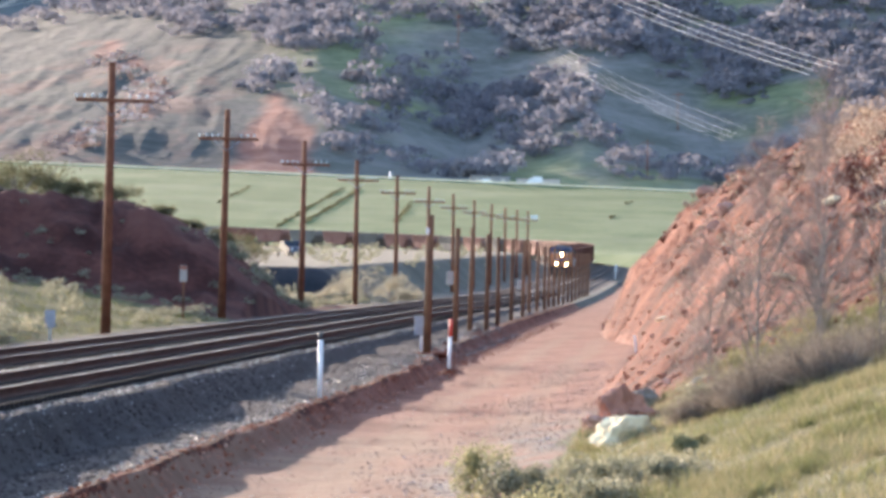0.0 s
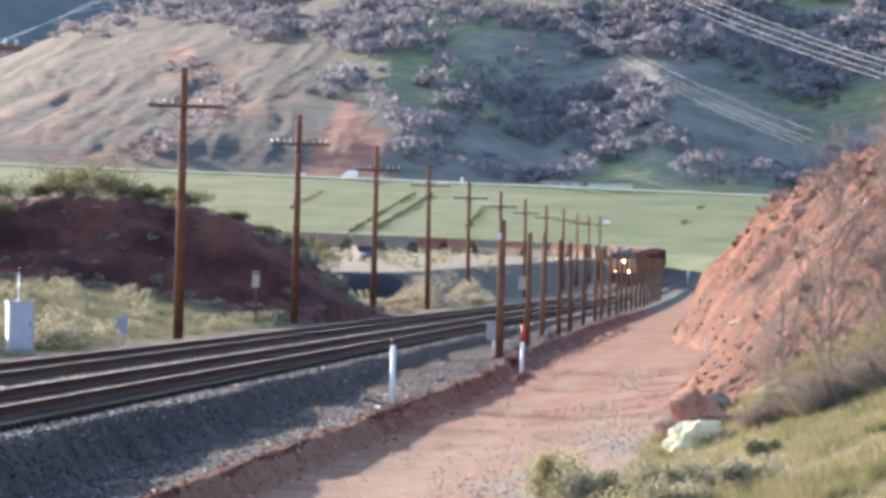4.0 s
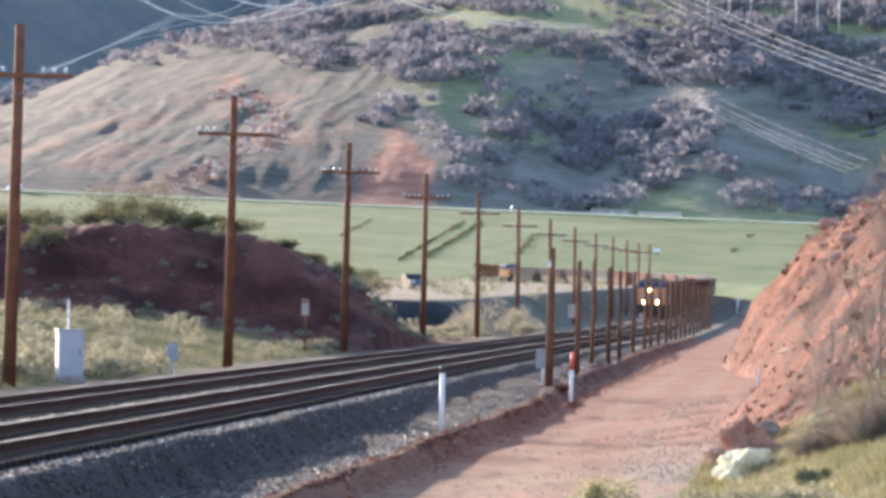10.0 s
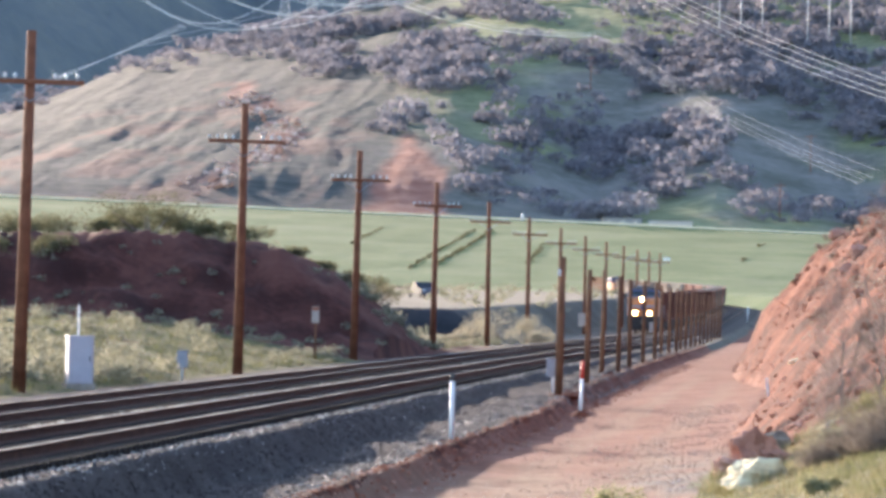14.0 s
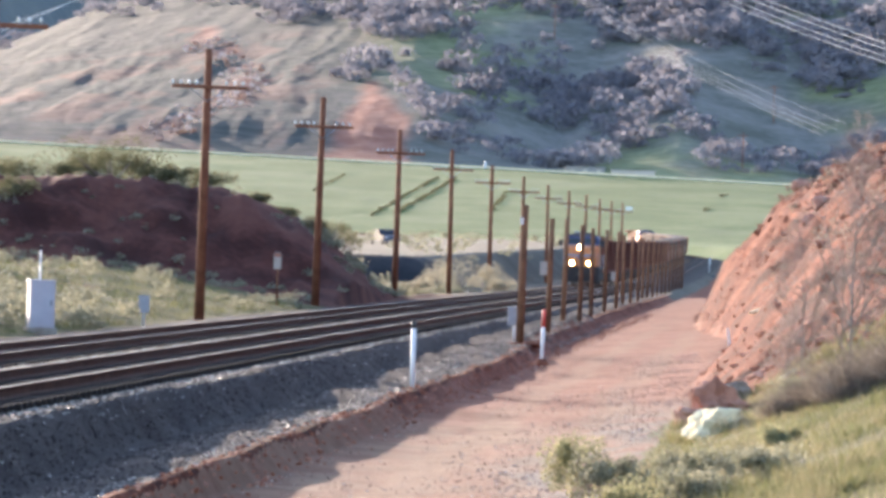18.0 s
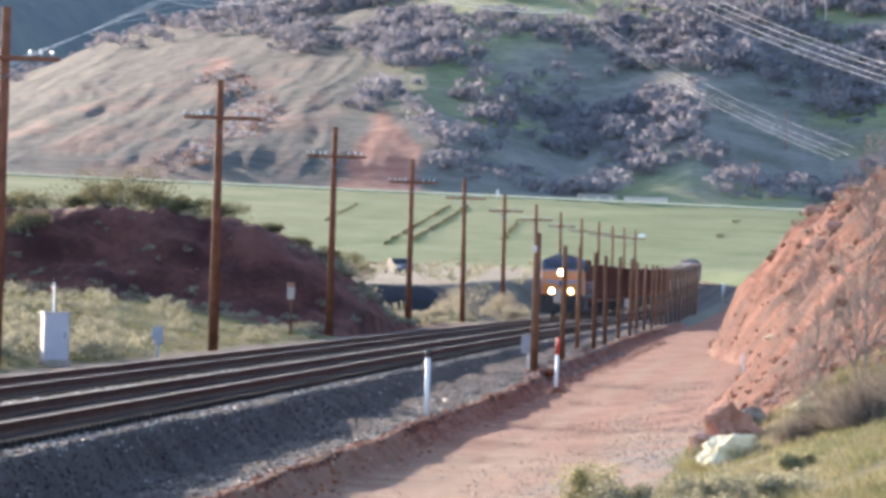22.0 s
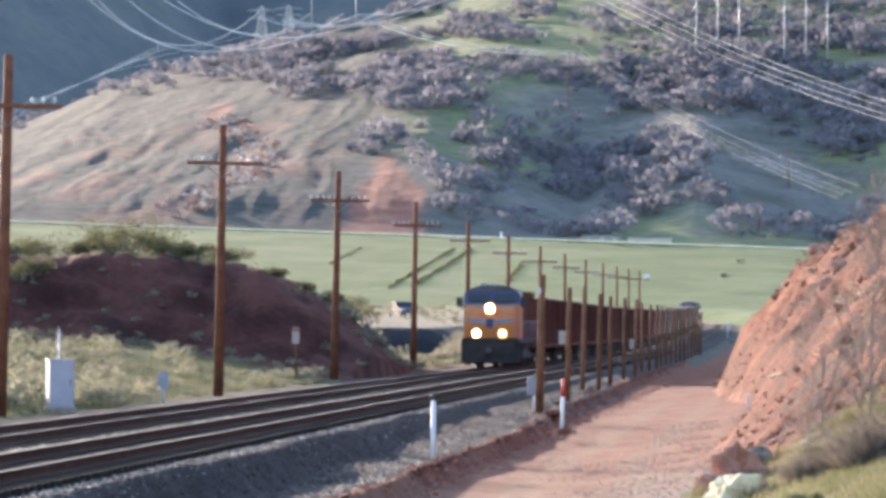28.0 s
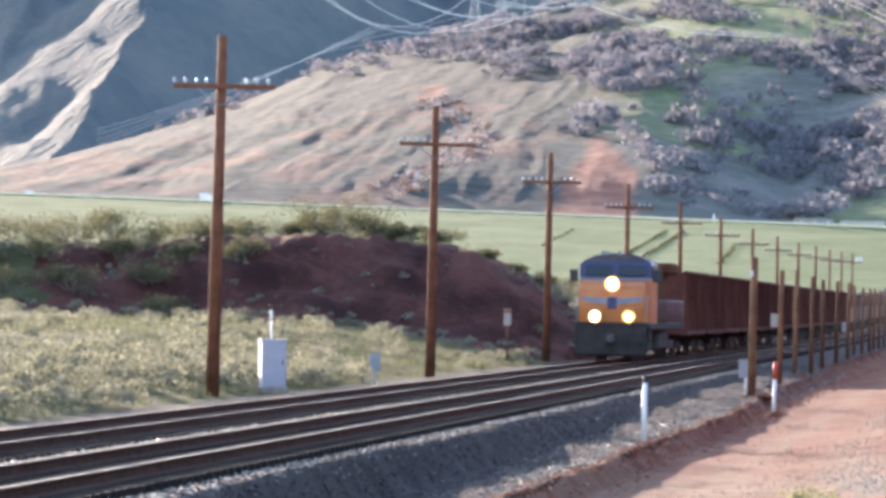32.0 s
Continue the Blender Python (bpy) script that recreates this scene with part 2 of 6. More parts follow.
# ---- ground: one sheet to the horizon ----
MOUND = np.array([(-90, 4.6), (-40, 5.4), (-25, 5.6), (-17, 6.1), (-12, 6.0), (-9.6, 5.6), (-7.6, 4.9), (-5.2, 3.6), (-3.2, 1.8), (-1.4, 0.2), (0, 0)])
FOOT = np.array([(20, 10.4), (95, 9.7), (130, 10.5), (160, 9.6), (185, 8.3), (230, 7.5), (290, 7.1), (330, 8.0)])


def across_line(x, y):
    """Distance to the right of the near rail, and the place along the line."""
    h0 = math.atan(SLOPE)
    cx, cy = BASE + SLOPE * ARC_Y - ARC_R * math.cos(h0), ARC_Y + ARC_R * math.sin(h0)
    bend = (y > ARC_Y) & (x > cx)
    L = np.where(bend, np.hypot(x - cx, y - cy) - ARC_R, x - (BASE + SLOPE * y))
    s = np.where(bend, ARC_Y + ARC_R * (h0 + np.arctan2(y - cy, np.maximum(x - cx, 1.0))), y)
    return L, s


def bench_narrows(L, y):
    """How far the edge of the bench draws in towards the track as it runs along the fence."""
    return np.interp(y, [112, 150, 200, 330], [0, 0.75, 1.1, 1.1]) * smooth(1.5, 2.6, L) * smooth(9, 5.5, L)


def ground_z(x, y):
    L, s = across_line(x, y)
    true_L, L = L, L + bench_narrows(L, y)
    r = rise(s)
    n1, n2, n3 = fbm(x * 0.12, y * 0.05), fbm(x * 0.6, y * 0.3), fbm(x * 2.1, y * 1.1)
    # track bed, ballast slope, bench, berm and road
    wave = (0.45 * fbm(x * 0.3, y * 0.13, 3) + 0.12 * n3) * smooth(1.0, 1.7, L) * smooth(4.9, 4.0, L) + 0.16 * fbm(x * 0.5, y * 0.22 + 40, 3) * smooth(4.0, 4.6, L) * smooth(6.2, 5.4, L)
    prof = np.interp(L + wave, [-12, -9.4, -8.2, -7.0, -3.9, -2.8, -2.45, -1.95, -1.6, 0.35, 0.85, 1.4, 2.05, 3.2, 4.2, 4.5, 4.62, 4.88, 6.2, 8.2, 9.6], [0, 0.0, 0.06, 0.12, 0.12, 0.2, 0.37, 0.37, 0.22, 0.2, 0.24, 0.3, -0.1, -0.05, 0.0, 0.08, 0.07, -0.25, -0.3, -0.18, 0.0])
    # the bench is a shallow ditch towards the viewer and level with the ballast farther on
    prof += np.interp(y, [40, 62, 88, 118, 150], [-0.34, -0.32, -0.2, 0.06, 0.16]) * smooth(1.4, 2.1, L + wave) * smooth(4.5, 3.9, L + wave)
    prof += 0.16 * fbm(x * 0.5, y * 0.2, 3) * smooth(1.9, 2.5, L) * smooth(4.5, 4.1, L)
    z = prof + np.where((L > -9) & (L < 4), 0.02 * n3, (0.045 * n2 + 0.02 * n3) * np.where((L > 9) & (y < 80), 0.3, 1.0))
    z += r
    L = true_L
    # grassy bank and red mound to the left of the line
    a = np.maximum(0, -L - 9.6)
    bank = np.minimum(0.17 * a, 1.2 + 0.035 * a) * smooth(300, 255, y)
    left = np.where(a > 0, 1.0, 0.0) * smooth(345, 300, y)
    z += (bank + 0.12 * n2 * smooth(0, 3, a)) * left
    top = np.interp(x + 0.9 * n1, MOUND[:, 0], MOUND[:, 1]) * (1 + 0.06 * n1) + 0.22 * n2
    lift = smooth(216, 233, y + 4 * n1 + 1.5 * n2 + 0.25 * np.maximum(0, -x - 14)) * smooth(300, 258, y)
    z = np.where(L < -9.8, np.maximum(z, z * (1 - lift) + lift * (top + 0.3 * n2 + 0.12 * n3)), z)
    # cliff to the right of the road
    foot = np.interp(y, FOOT[:, 0], FOOT[:, 1]) + 0.5 * n1
    steep = 0.36 + 0.80 * smooth(64, 92, y)
    b = np.maximum(0, L - foot)
    rough = (0.6 * fbm(x * 0.8, y * 0.4, 5) + 0.34 * np.abs(fbm(x * 2.3, y * 1.4, 3))) * (0.38 * smooth(0.3, 2.0, b) + 0.62 * np.maximum(smooth(2.6, 5.2, b + 1.2 * n1), smooth(140, 190, y) * smooth(0.2, 1.0, b))) * smooth(66, 85, y)
    bluff = np.interp(b, [0, 1.3, 3.9, 6.6, 9.5, 40], [0, 2.4, 4.9, 6.6, 8.3, 17])
    k = smooth(125, 185, y)
    cliff = np.where(y > 78, (np.interp(b, [0, 3.9, 6.6, 9.5, 40], [0, 3.9, 6.1, 8.0, 17]) * (1 - k) + bluff * k) * steep / 1.16, steep * b) + rough + 0.7 * fbm(x * 0.35 + 4, y * 0.16, 3) * smooth(0.5, 3.0, b) * smooth(66, 90, y)
    z += cliff * smooth(345, 280, y)
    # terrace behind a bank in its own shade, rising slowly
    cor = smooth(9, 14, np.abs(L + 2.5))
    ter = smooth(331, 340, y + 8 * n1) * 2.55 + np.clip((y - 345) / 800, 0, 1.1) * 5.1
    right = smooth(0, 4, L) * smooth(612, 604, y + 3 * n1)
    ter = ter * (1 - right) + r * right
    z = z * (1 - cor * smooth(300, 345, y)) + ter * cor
    # meadow slope up to the road on top
    z = np.where(y > 1215, z + (34.3 - 0.026 * x - z) * np.clip((y - 1215) / 375, 0, 1) + 0.4 * n1 * smooth(1215, 1260, y) * smooth(1590, 1560, y), z)
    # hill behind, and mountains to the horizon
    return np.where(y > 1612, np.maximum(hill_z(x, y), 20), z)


# How far the hill is stretched away along the camera's sight lines.
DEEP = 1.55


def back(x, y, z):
    """Scales the hill's short plan back from the eye, to fit the camera's view."""
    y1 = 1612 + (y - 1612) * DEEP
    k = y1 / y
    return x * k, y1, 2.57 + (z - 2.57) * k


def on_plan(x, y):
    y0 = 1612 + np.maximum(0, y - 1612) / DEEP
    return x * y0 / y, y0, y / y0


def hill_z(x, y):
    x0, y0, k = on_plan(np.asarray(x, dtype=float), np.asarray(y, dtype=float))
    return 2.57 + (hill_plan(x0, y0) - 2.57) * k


# crests and gullies of the hill: where each runs at five depths, and its height over the even slope
SPUR_Y = [1612, 1710, 1820, 1940, 2360]
SPURS = [((-420, -420, -430, -440, -470), (-2, -2, -2, -2, -2)), ((-300, -305, -310, -320, -350), (4, 4, 4, 4, 4)), ((-185, -180, -175, -170, -190), (-1, -1, -1, -1, -1)), ((-98, -95, -92, -96, -110), (2, 2, 2, 2, 2)),
         ((0, 0, 1, 8, 40), (4, 7, 9, 10, 8)), ((47, 53, 66, 84, 120), (-8, -14, -9, 0, 2)), ((98, 102, 106, 116, 165), (1, 0, 1, 2, 4)), ((150, 152, 160, 172, 225), (-6, -15, -8, 1, 0)),
         ((235, 235, 240, 250, 290), (6, 2, 4, 8, 9)), ((330, 330, 335, 340, 380), (-6, -6, -6, -6, -6)), ((430, 430, 430, 430, 470), (8, 8, 8, 8, 8))]


def spurs(x, y):
    at = [np.interp(y, SPUR_Y, k) for k, h in SPURS]
    up = [np.interp(y, SPUR_Y, h) for k, h in SPURS]
    z = up[0]
    for i in range(len(SPURS) - 1):
        z = z + (up[i + 1] - up[i]) * np.clip((x - at[i]) / (at[i + 1] - at[i]), 0, 1)
    return z


def hill_plan(x, y):
    base = 33.6 - 0.026 * x
    crest = np.interp(x, [-900, -420, -300, -225, -155, -90, 0, 120, 260, 600], [34, 36, 66, 101, 131, 145, 164, 200, 236, 310])
    t = np.clip((y - 1612) / 748, 0, 1)
    up = base + (crest - base) * (t * (1.12 - 0.12 * t))
    ridge = spurs(x + 9 * fbm(x * 0.012, y * 0.008), y)
    env = smooth(1612, 1690, y) * (1 - 0.3 * t)
    gully = x - 0.07 * (y - 1640) + 12 * fbm(x * 0.02, y * 0.01 + 7)
    up += env * ridge + 1.8 * env * fbm(x * 0.021, y * 0.012, 5) + 0.5 * env * fbm(x * 0.09, y * 0.05, 4)
    up += env * smooth(20, -50, x) * (2.0 * fbm(gully * 0.045, y * 0.006 + 2, 3) + 0.9 * fbm(gully * 0.13, y * 0.012, 3))
    up -= np.maximum(0, y - 2360) * 0.3
    far = np.interp(y, [2600, 2800, 3640, 3800], [0, 60, 338, 350]) * (0.95 + 0.35 * fbm(x * 0.0019 + 3, y * 0.0017, 6))
    far += 76 * smooth(2700, 3500, y) * np.interp(x * 1.18 + 0.35 * (y - 3000), [-1000, -760, -560, -480, -380, -200, 0, 400], [0.5, -0.1, 0.6, 0.6, -0.3, -0.4, 0.1, 0.4])
    # a spur of the mountain runs down towards the valley, its left flank in the sun
    far *= np.interp(x, [-520, -390, -340], [0.3, 0.5, 1.0])
    run = x - np.interp(y, [2500, 2800, 3300, 3700], [-385, -352, -325, -300]) - 34 * fbm(x * 0.008, y * 0.009 + 2, 4)
    spur = np.interp(y, [2500, 2640, 2800, 3300, 3700], [0, 50, 125, 315, 420]) + 0.66 * np.minimum(0, run) - 0.75 * np.maximum(0, run) + 12 * fbm((x + 0.25 * y) * 0.02, y * 0.003, 4)
    second = np.interp(y, [2700, 2850, 3300, 3700], [0, 60, 270, 430]) - 0.6 * np.abs(run + 95 + 0.06 * (y - 3000)) + 7 * fbm((x + 0.2 * y) * 0.03, y * 0.004, 4)
    spur = np.maximum(spur, second)
    return np.maximum(np.maximum(np.maximum(up, 10.0), far), spur)


def soil_kinds(me, x, y):
    """What the ground is covered with: on the hill red earth, a darkening of the sunlit left slope and green grass; on
    the road tan dust and gravel.
    """
    px, py = x, y
    L = across_line(x, y)[0]
    x, y, k = on_plan(x, y)
    wob = fbm(x * 0.05, y * 0.025, 4)
    u = np.clip((y - 1612) / 165, 0, 2)
    inside = np.minimum(x + 33 - 15 * u, -0.5 - 17 * u ** 2.2 - x)
    red = smooth(-4, 4, inside + 9 * wob) * smooth(1800, 1755, y)
    gully = x - 0.07 * (y - 1640) + 12 * wob
    spots = smooth(-0.1, 0.35, fbm(gully * 0.06 + 3, y * 0.02, 4))
    rocky = np.interp(y, [1650, 1685, 1740, 1801, 1879, 2023], [-86, -84, -72, -65, -77, -99])
    red = np.maximum(red, 0.8 * smooth(14, 3, np.abs(x - rocky + 8 * wob)) * smooth(2060, 2000, y) * smooth(-0.25, 0.2, fbm(x * 0.09, y * 0.04)))
    red = np.maximum(red, 0.36 * spots * smooth(-10, -60, x) * smooth(2000, 1850, y))
    pale = np.maximum(smooth(-0.15, 0.4, fbm(gully * 0.05 + 9, y * 0.008, 4)), 0.92) * smooth(20, -40, x)
    green = (0.35 + 0.6 * smooth(-70, 10, x + 0.2 * (y - 1900))) * smooth(0.02, 0.42, fbm(x * 0.011 + 31, y * 0.014 + 3, 4) - 0.25 * smooth(1780, 1660, y) + 0.2 * smooth(0, 60, x) + 0.45 * smooth(1900, 2100, y) * smooth(-120, 0, x))
    # road: tan dust towards the viewer and in the wheel tracks, grey gravel along the outer edge
    n1, n2 = fbm(px * 0.5, py * 0.12, 4), fbm(px * 1.7, py * 0.7, 3)
    tan = np.clip(smooth(96, 58, py + 22 * n1) * (0.75 + 0.6 * n2) + 0.5 * smooth(0.55, 0.15, np.abs(np.abs(L - 7.35 + 0.5 * n1) - 0.85)) * smooth(260, 120, py), 0, 1)
    grit = np.clip(smooth(0.9, 0.2, np.abs(L - 8.9 + n1) / 1.6) * smooth(90, 74, py + 10 * n2) * (0.7 + 1.2 * n2), 0, 1)
    hill = (py >= 1612).astype(float)
    c = np.stack([red * hill + tan * (1 - hill), pale * hill + grit * (1 - hill), green * hill, np.ones_like(red)], 1).astype(np.float32)
    me.attributes.new("soil", "FLOAT_COLOR", "POINT").data.foreach_set("color", c.ravel())


def build_ground():
    rows = np.concatenate([np.linspace(-400, 18, 20), np.arange(20, 110, 0.5), np.arange(110, 346, 0.75), np.geomspace(347, 1200, 110), np.arange(1206, 1612, 7), np.arange(1613, 1680, 5), np.arange(1680, 2900, 8), np.geomspace(2908, 4990, 80)])
    ang = np.concatenate([[-3.0, -1.5, -0.8, -0.45, -0.3, -0.22, -0.19, -0.17], np.arange(-0.16, 0.1501, 0.00062), [0.16, 0.18, 0.22, 0.3, 0.45, 0.8, 1.5, 3.0]])
    reach = np.maximum(rows, 60)[:, None]
    X = reach * ang[None, :]
    Y = np.repeat(rows[:, None], len(ang), 1)
    Z = ground_z(X, Y)
    q = grid_quads(len(rows), len(ang))
    v = np.stack([X, Y, Z], 2).reshape(-1, 3)
    c = v[q].mean(1)
    x, y = c[:, 0], c[:, 1]
    L = across_line(x, y)[0]
    edge = 0.5 * fbm(x * 0.5, y * 0.25)
    true_L, L = L, L + bench_narrows(L, y)
    idx = np.full(len(q), 3)
    near = y < 345
    idx[near & (L > -9.5 + 0.6 * edge) & (L < 4.25 + 0.3 * edge)] = 1
    idx[near & (L >= 4.25 + 0.3 * edge) & (L < 4.66 + 0.2 * edge)] = 2
    idx[near & (L > -1.6) & (L < 0.55)] = 9
    idx[near & (np.abs(L + 4.92) < 2.0)] = 9
    foot = np.interp(y, FOOT[:, 0], FOOT[:, 1])
    L = np.where(L > 6, true_L, L)
    idx[near & (L >= 4.66 + 0.2 * edge) & (L < foot + edge)] = 0
    idx[near & (L >= foot + edge)] = 2
    idx[(y < 72 + 3 * edge) & (L >= foot - 0.6 + edge)] = 3
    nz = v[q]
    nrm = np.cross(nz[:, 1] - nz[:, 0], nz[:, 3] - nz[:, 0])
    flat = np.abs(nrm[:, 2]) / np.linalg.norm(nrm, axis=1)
    # the mound's shaded face and near end take the darkened soil
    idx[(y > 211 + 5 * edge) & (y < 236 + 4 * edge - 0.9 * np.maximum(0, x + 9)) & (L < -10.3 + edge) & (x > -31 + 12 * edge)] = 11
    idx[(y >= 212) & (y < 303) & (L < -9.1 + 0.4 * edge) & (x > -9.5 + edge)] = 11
    idx[near & (idx == 3) & (L < -5)] = 12
    idx[(y >= 300) & (y < 345) & (L < -9.6)] = 4
    idx[(y >= 345) & (y < 1215)] = 4
    idx[(y >= 345) & (y < 1190) & (L > -9) & (L < 4)] = 1
    idx[(y >= 1020) & (y < 1190) & (true_L > -9) & (true_L < 4)] = 7
    idx[(y >= 1215) & (y < 1612)] = 5
    idx[(y >= 600) & (y < 1215) & (true_L > 5)] = 5
    idx[(y >= 320) & (y < 600) & (true_L > 4.2 + edge) & (true_L < 13 + edge)] = 0
    # only the steep bank faces get the painted shade
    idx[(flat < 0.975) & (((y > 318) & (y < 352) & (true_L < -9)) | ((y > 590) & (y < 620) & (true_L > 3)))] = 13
    idx[y >= 1612] = 6
    idx[y >= 3150] = 8
    ob = mesh_np("ground", v, q, [M_ROAD, M_BALLAST, M_SOIL, M_GRASS, M_FLAT, M_DAM, M_HILL, M_PALEBED, M_MOUNT, M_DARKBED, M_HILL, M_SHADEDSOIL, M_BANK, M_BANKSHADE], idx)
    soil_kinds(ob.data, v[:, 0], v[:, 1])
    return tagged(ob, "red dirt, ballast, dry grass and scrub hills under a low sun", "ground", kind="structure")


build_ground()

# ---- railway track ----


def rail_mesh(across, z, s0, s1, step):
    """A rail in its T profile along the line; the worn head is its own material."""
    prof = [(-0.07, 0.0), (0.07, 0.0), (0.012, 0.03), (0.012, 0.12), (0.036, 0.135), (0.036, 0.168), (0.028, 0.175), (-0.028, 0.175), (-0.036, 0.168), (-0.036, 0.135), (-0.012, 0.12), (-0.012, 0.03)]
    ss = np.arange(s0, s1 + step, step)
    vs = []
    for s in ss:
        x, y, h = line(float(s), across)
        zz = z - 0.175 + float(rise(s))
        vs += [(x + a * math.cos(h), y - a * math.sin(h), zz + b) for a, b in prof]
    k, n = len(prof), len(ss)
    q, mi = [], []
    for i in range(n - 1):
        for j in range(k):
            a, b = i * k + j, i * k + (j + 1) % k
            q.append((a, b, b + k, a + k))
            mi.append(1 if j == 6 else 0)
    return mesh_np("rail", np.array(vs), np.array(q), [M_STEEL, M_RAILTOP], mi, False)


def build_track(name, centre, z, label, ties):
    t = tagged(thing(name, (0, 0, 0), label, "railway track", "tracks of the line"), kind="structure")
    for side in (-0.7535, 0.7535):
        r = rail_mesh(centre + side, z, -40, 1500, 10)
        r.parent = t
    bm = bmesh.new()
    box(bm, 0, 0, 0, 2.6, 0.23, 0.18, 0.012)
    tie = part("tie", bm, M_TIE, t)
    first = True
    for i in range(ties):
        s = 38 + 0.55 * i
        x, y, h = line(s, centre)
        o = tie if first else tie.copy()
        if not first:
            scene.collection.objects.link(o)
        first = False
        o.matrix_basis = pose(x, y, z - 0.175 - 0.085 + float(rise(s)), 0, 0, -math.degrees(h) + random.uniform(-0.8, 0.8))
    # the ties farther off, joined
    bm = bmesh.new()
    s = 38 + 0.55 * ties
    while s < 420:
        x, y, h = line(s, centre)
        box(bm, 0, 0, 0, 2.6, 0.23, 0.18, 0, pose(x, y, z - 0.26 + float(rise(s)), 0, 0, -math.degrees(h)))
        s += 0.55
    tagged(part("far_ties", bm, M_TIE, t), kind="stuff")
    return t


build_track("railway_track", NEAR_C, Z_NEAR, "near railway track with worn shiny rails on grey ballast", 260)
build_track("railway_track", FAR_C, Z_FAR, "far railway track carrying the freight train", 120)


# ---- poles of the old telegraph line ----
def telegraph_pole(at, lean):
    t = thing("telegraph_pole", at, "weathered brown telegraph pole with one wooden crossarm", "utility pole", "telegraph poles beside the line")
    bm = bmesh.new()
    tube(bm, (0, 0, -0.4), (0, 0, 9.8), 0.19, 0.125, 12)
    bmesh.ops.transform(bm, matrix=pose(0, 0, 0, 0, lean, 0), verts=bm.verts)
    part("pole", bm, M_POLE, t)
    top = math.tan(radians(lean))
    zc = 8.42
    bm = bmesh.new()
    box(bm, top * zc, -0.17, zc, 2.75, 0.1, 0.13, 0.012, pose(0, 0, 0, 0, 0.6, 0))
    arm = part("crossarm", bm, M_POLE, t)
    for sx in (-1, 1):
        bm = bmesh.new()
        tube(bm, (top * zc, -0.16, zc - 0.55), (top * zc + sx * 0.62, -0.16, zc - 0.07), 0.018, None, 6)
        part("brace", bm, M_GREY, arm)
    for k in range(8):
        x = top * zc + (-1.27, -0.97, -0.67, -0.4, 0.4, 0.67, 0.97, 1.27)[k]
        if k == 4:
            continue
        bm = bmesh.new()
        tube(bm, (x, -0.17, zc + 0.05), (x, -0.17, zc + 0.13), 0.015, None, 6)
        tube(bm, (x, -0.17, zc + 0.12), (x, -0.17, zc + 0.16), 0.055, 0.06, 8)
        tube(bm, (x, -0.17, zc + 0.16), (x, -0.17, zc + 0.23), 0.045, 0.03, 8)
        part("insulator", bm, M_INSUL, arm, "pale glass insulator")
    return t


M_INSUL = node_mat("pale_glass_insulator", two((0.55, 0.6, 0.58), (0.7, 0.74, 0.72)), 9, 0.12, 0, 4)
POLES = [(-15.2, 77, 0.8), (-11.44, 121.5, 0.9), (-7.48, 163.2, 0.5), (-4.27, 210.6, 0.7), (-0.73, 261.2, 0.4), (2.81, 306.2, -0.1), (6.42, 356.3, 0.1)]
for k in range(7):
    POLES.append((10.1 + 3.75 * k, 404.0 + 48 * k, (0.3, -0.2, 0.1, 0.4, 0, -0.3, 0.2)[k]))
for x, y, lean in POLES:
    telegraph_pole((x, y, float(ground_z(np.array([x]), np.array([y]))[0]) if y > 330 else 0.0, 0, 0, 4), lean)


# ---- posts of the rockfall fence along the dirt road ----
def fence_post(x, y, z, tall, lean, wide):
    t = thing("fence_post", (x, y, z), "tall dark wooden post of the rockfall fence", "fence post", "posts of the rockfall fence")
    bm = bmesh.new()
    tube(bm, (0, 0, -0.3), (0, 0, tall), wide, wide * 0.85, 10)
    bmesh.ops.transform(bm, matrix=pose(0, 0, 0, 0, lean, 0), verts=bm.verts)
    part("post", bm, M_POST, t)
    return t


FENCE = [(133.0, 3.8), (156.0, 3.5), (175.6, 3.13), (184.5, 3.4), (200, 3.25), (222, 3.05), (239, 3.05), (251, 3.0), (265, 3.0), (282, 2.95), (292, 2.95)]
for k in range(10):
    FENCE.append((304.0 + 13.5 * k, 2.95))
for k, (y, L) in enumerate(FENCE):
    rnd = random.Random(k)
    fence_post(BASE + SLOPE * y + L, y, float(rise(y)), 4.05 + rnd.uniform(-0.12, 0.12), 0.5 + rnd.uniform(-0.6, 0.5), 0.125 if k == 0 else 0.1)

# ---- plants and stones ----


def quad_leaves(cent, size, rs, out=None):
    """One small four-cornered leaf or twig clump for each centre, at random turn or square to the ways given."""
    n = len(cent)
    a = rs.normal(size=(n, 3))
    if out is not None:
        a = np.cross(out, a)
    a /= np.linalg.norm(a, axis=1)[:, None]
    b = np.cross(a, rs.normal(size=(n, 3)) if out is None else out)
    b /= np.linalg.norm(b, axis=1)[:, None]
    size = np.broadcast_to(size, (n,))[:, None] * rs.uniform(0.6, 1.3, (n, 1))
    a, b = a * size, b * size * 0.7
    v = np.stack([cent - a - b * 0.6, cent + a * 0.2 - b, cent + a + b * 0.5, cent - a * 0.3 + b], 1).reshape(-1, 3)
    return v, np.arange(4 * n).reshape(-1, 4)


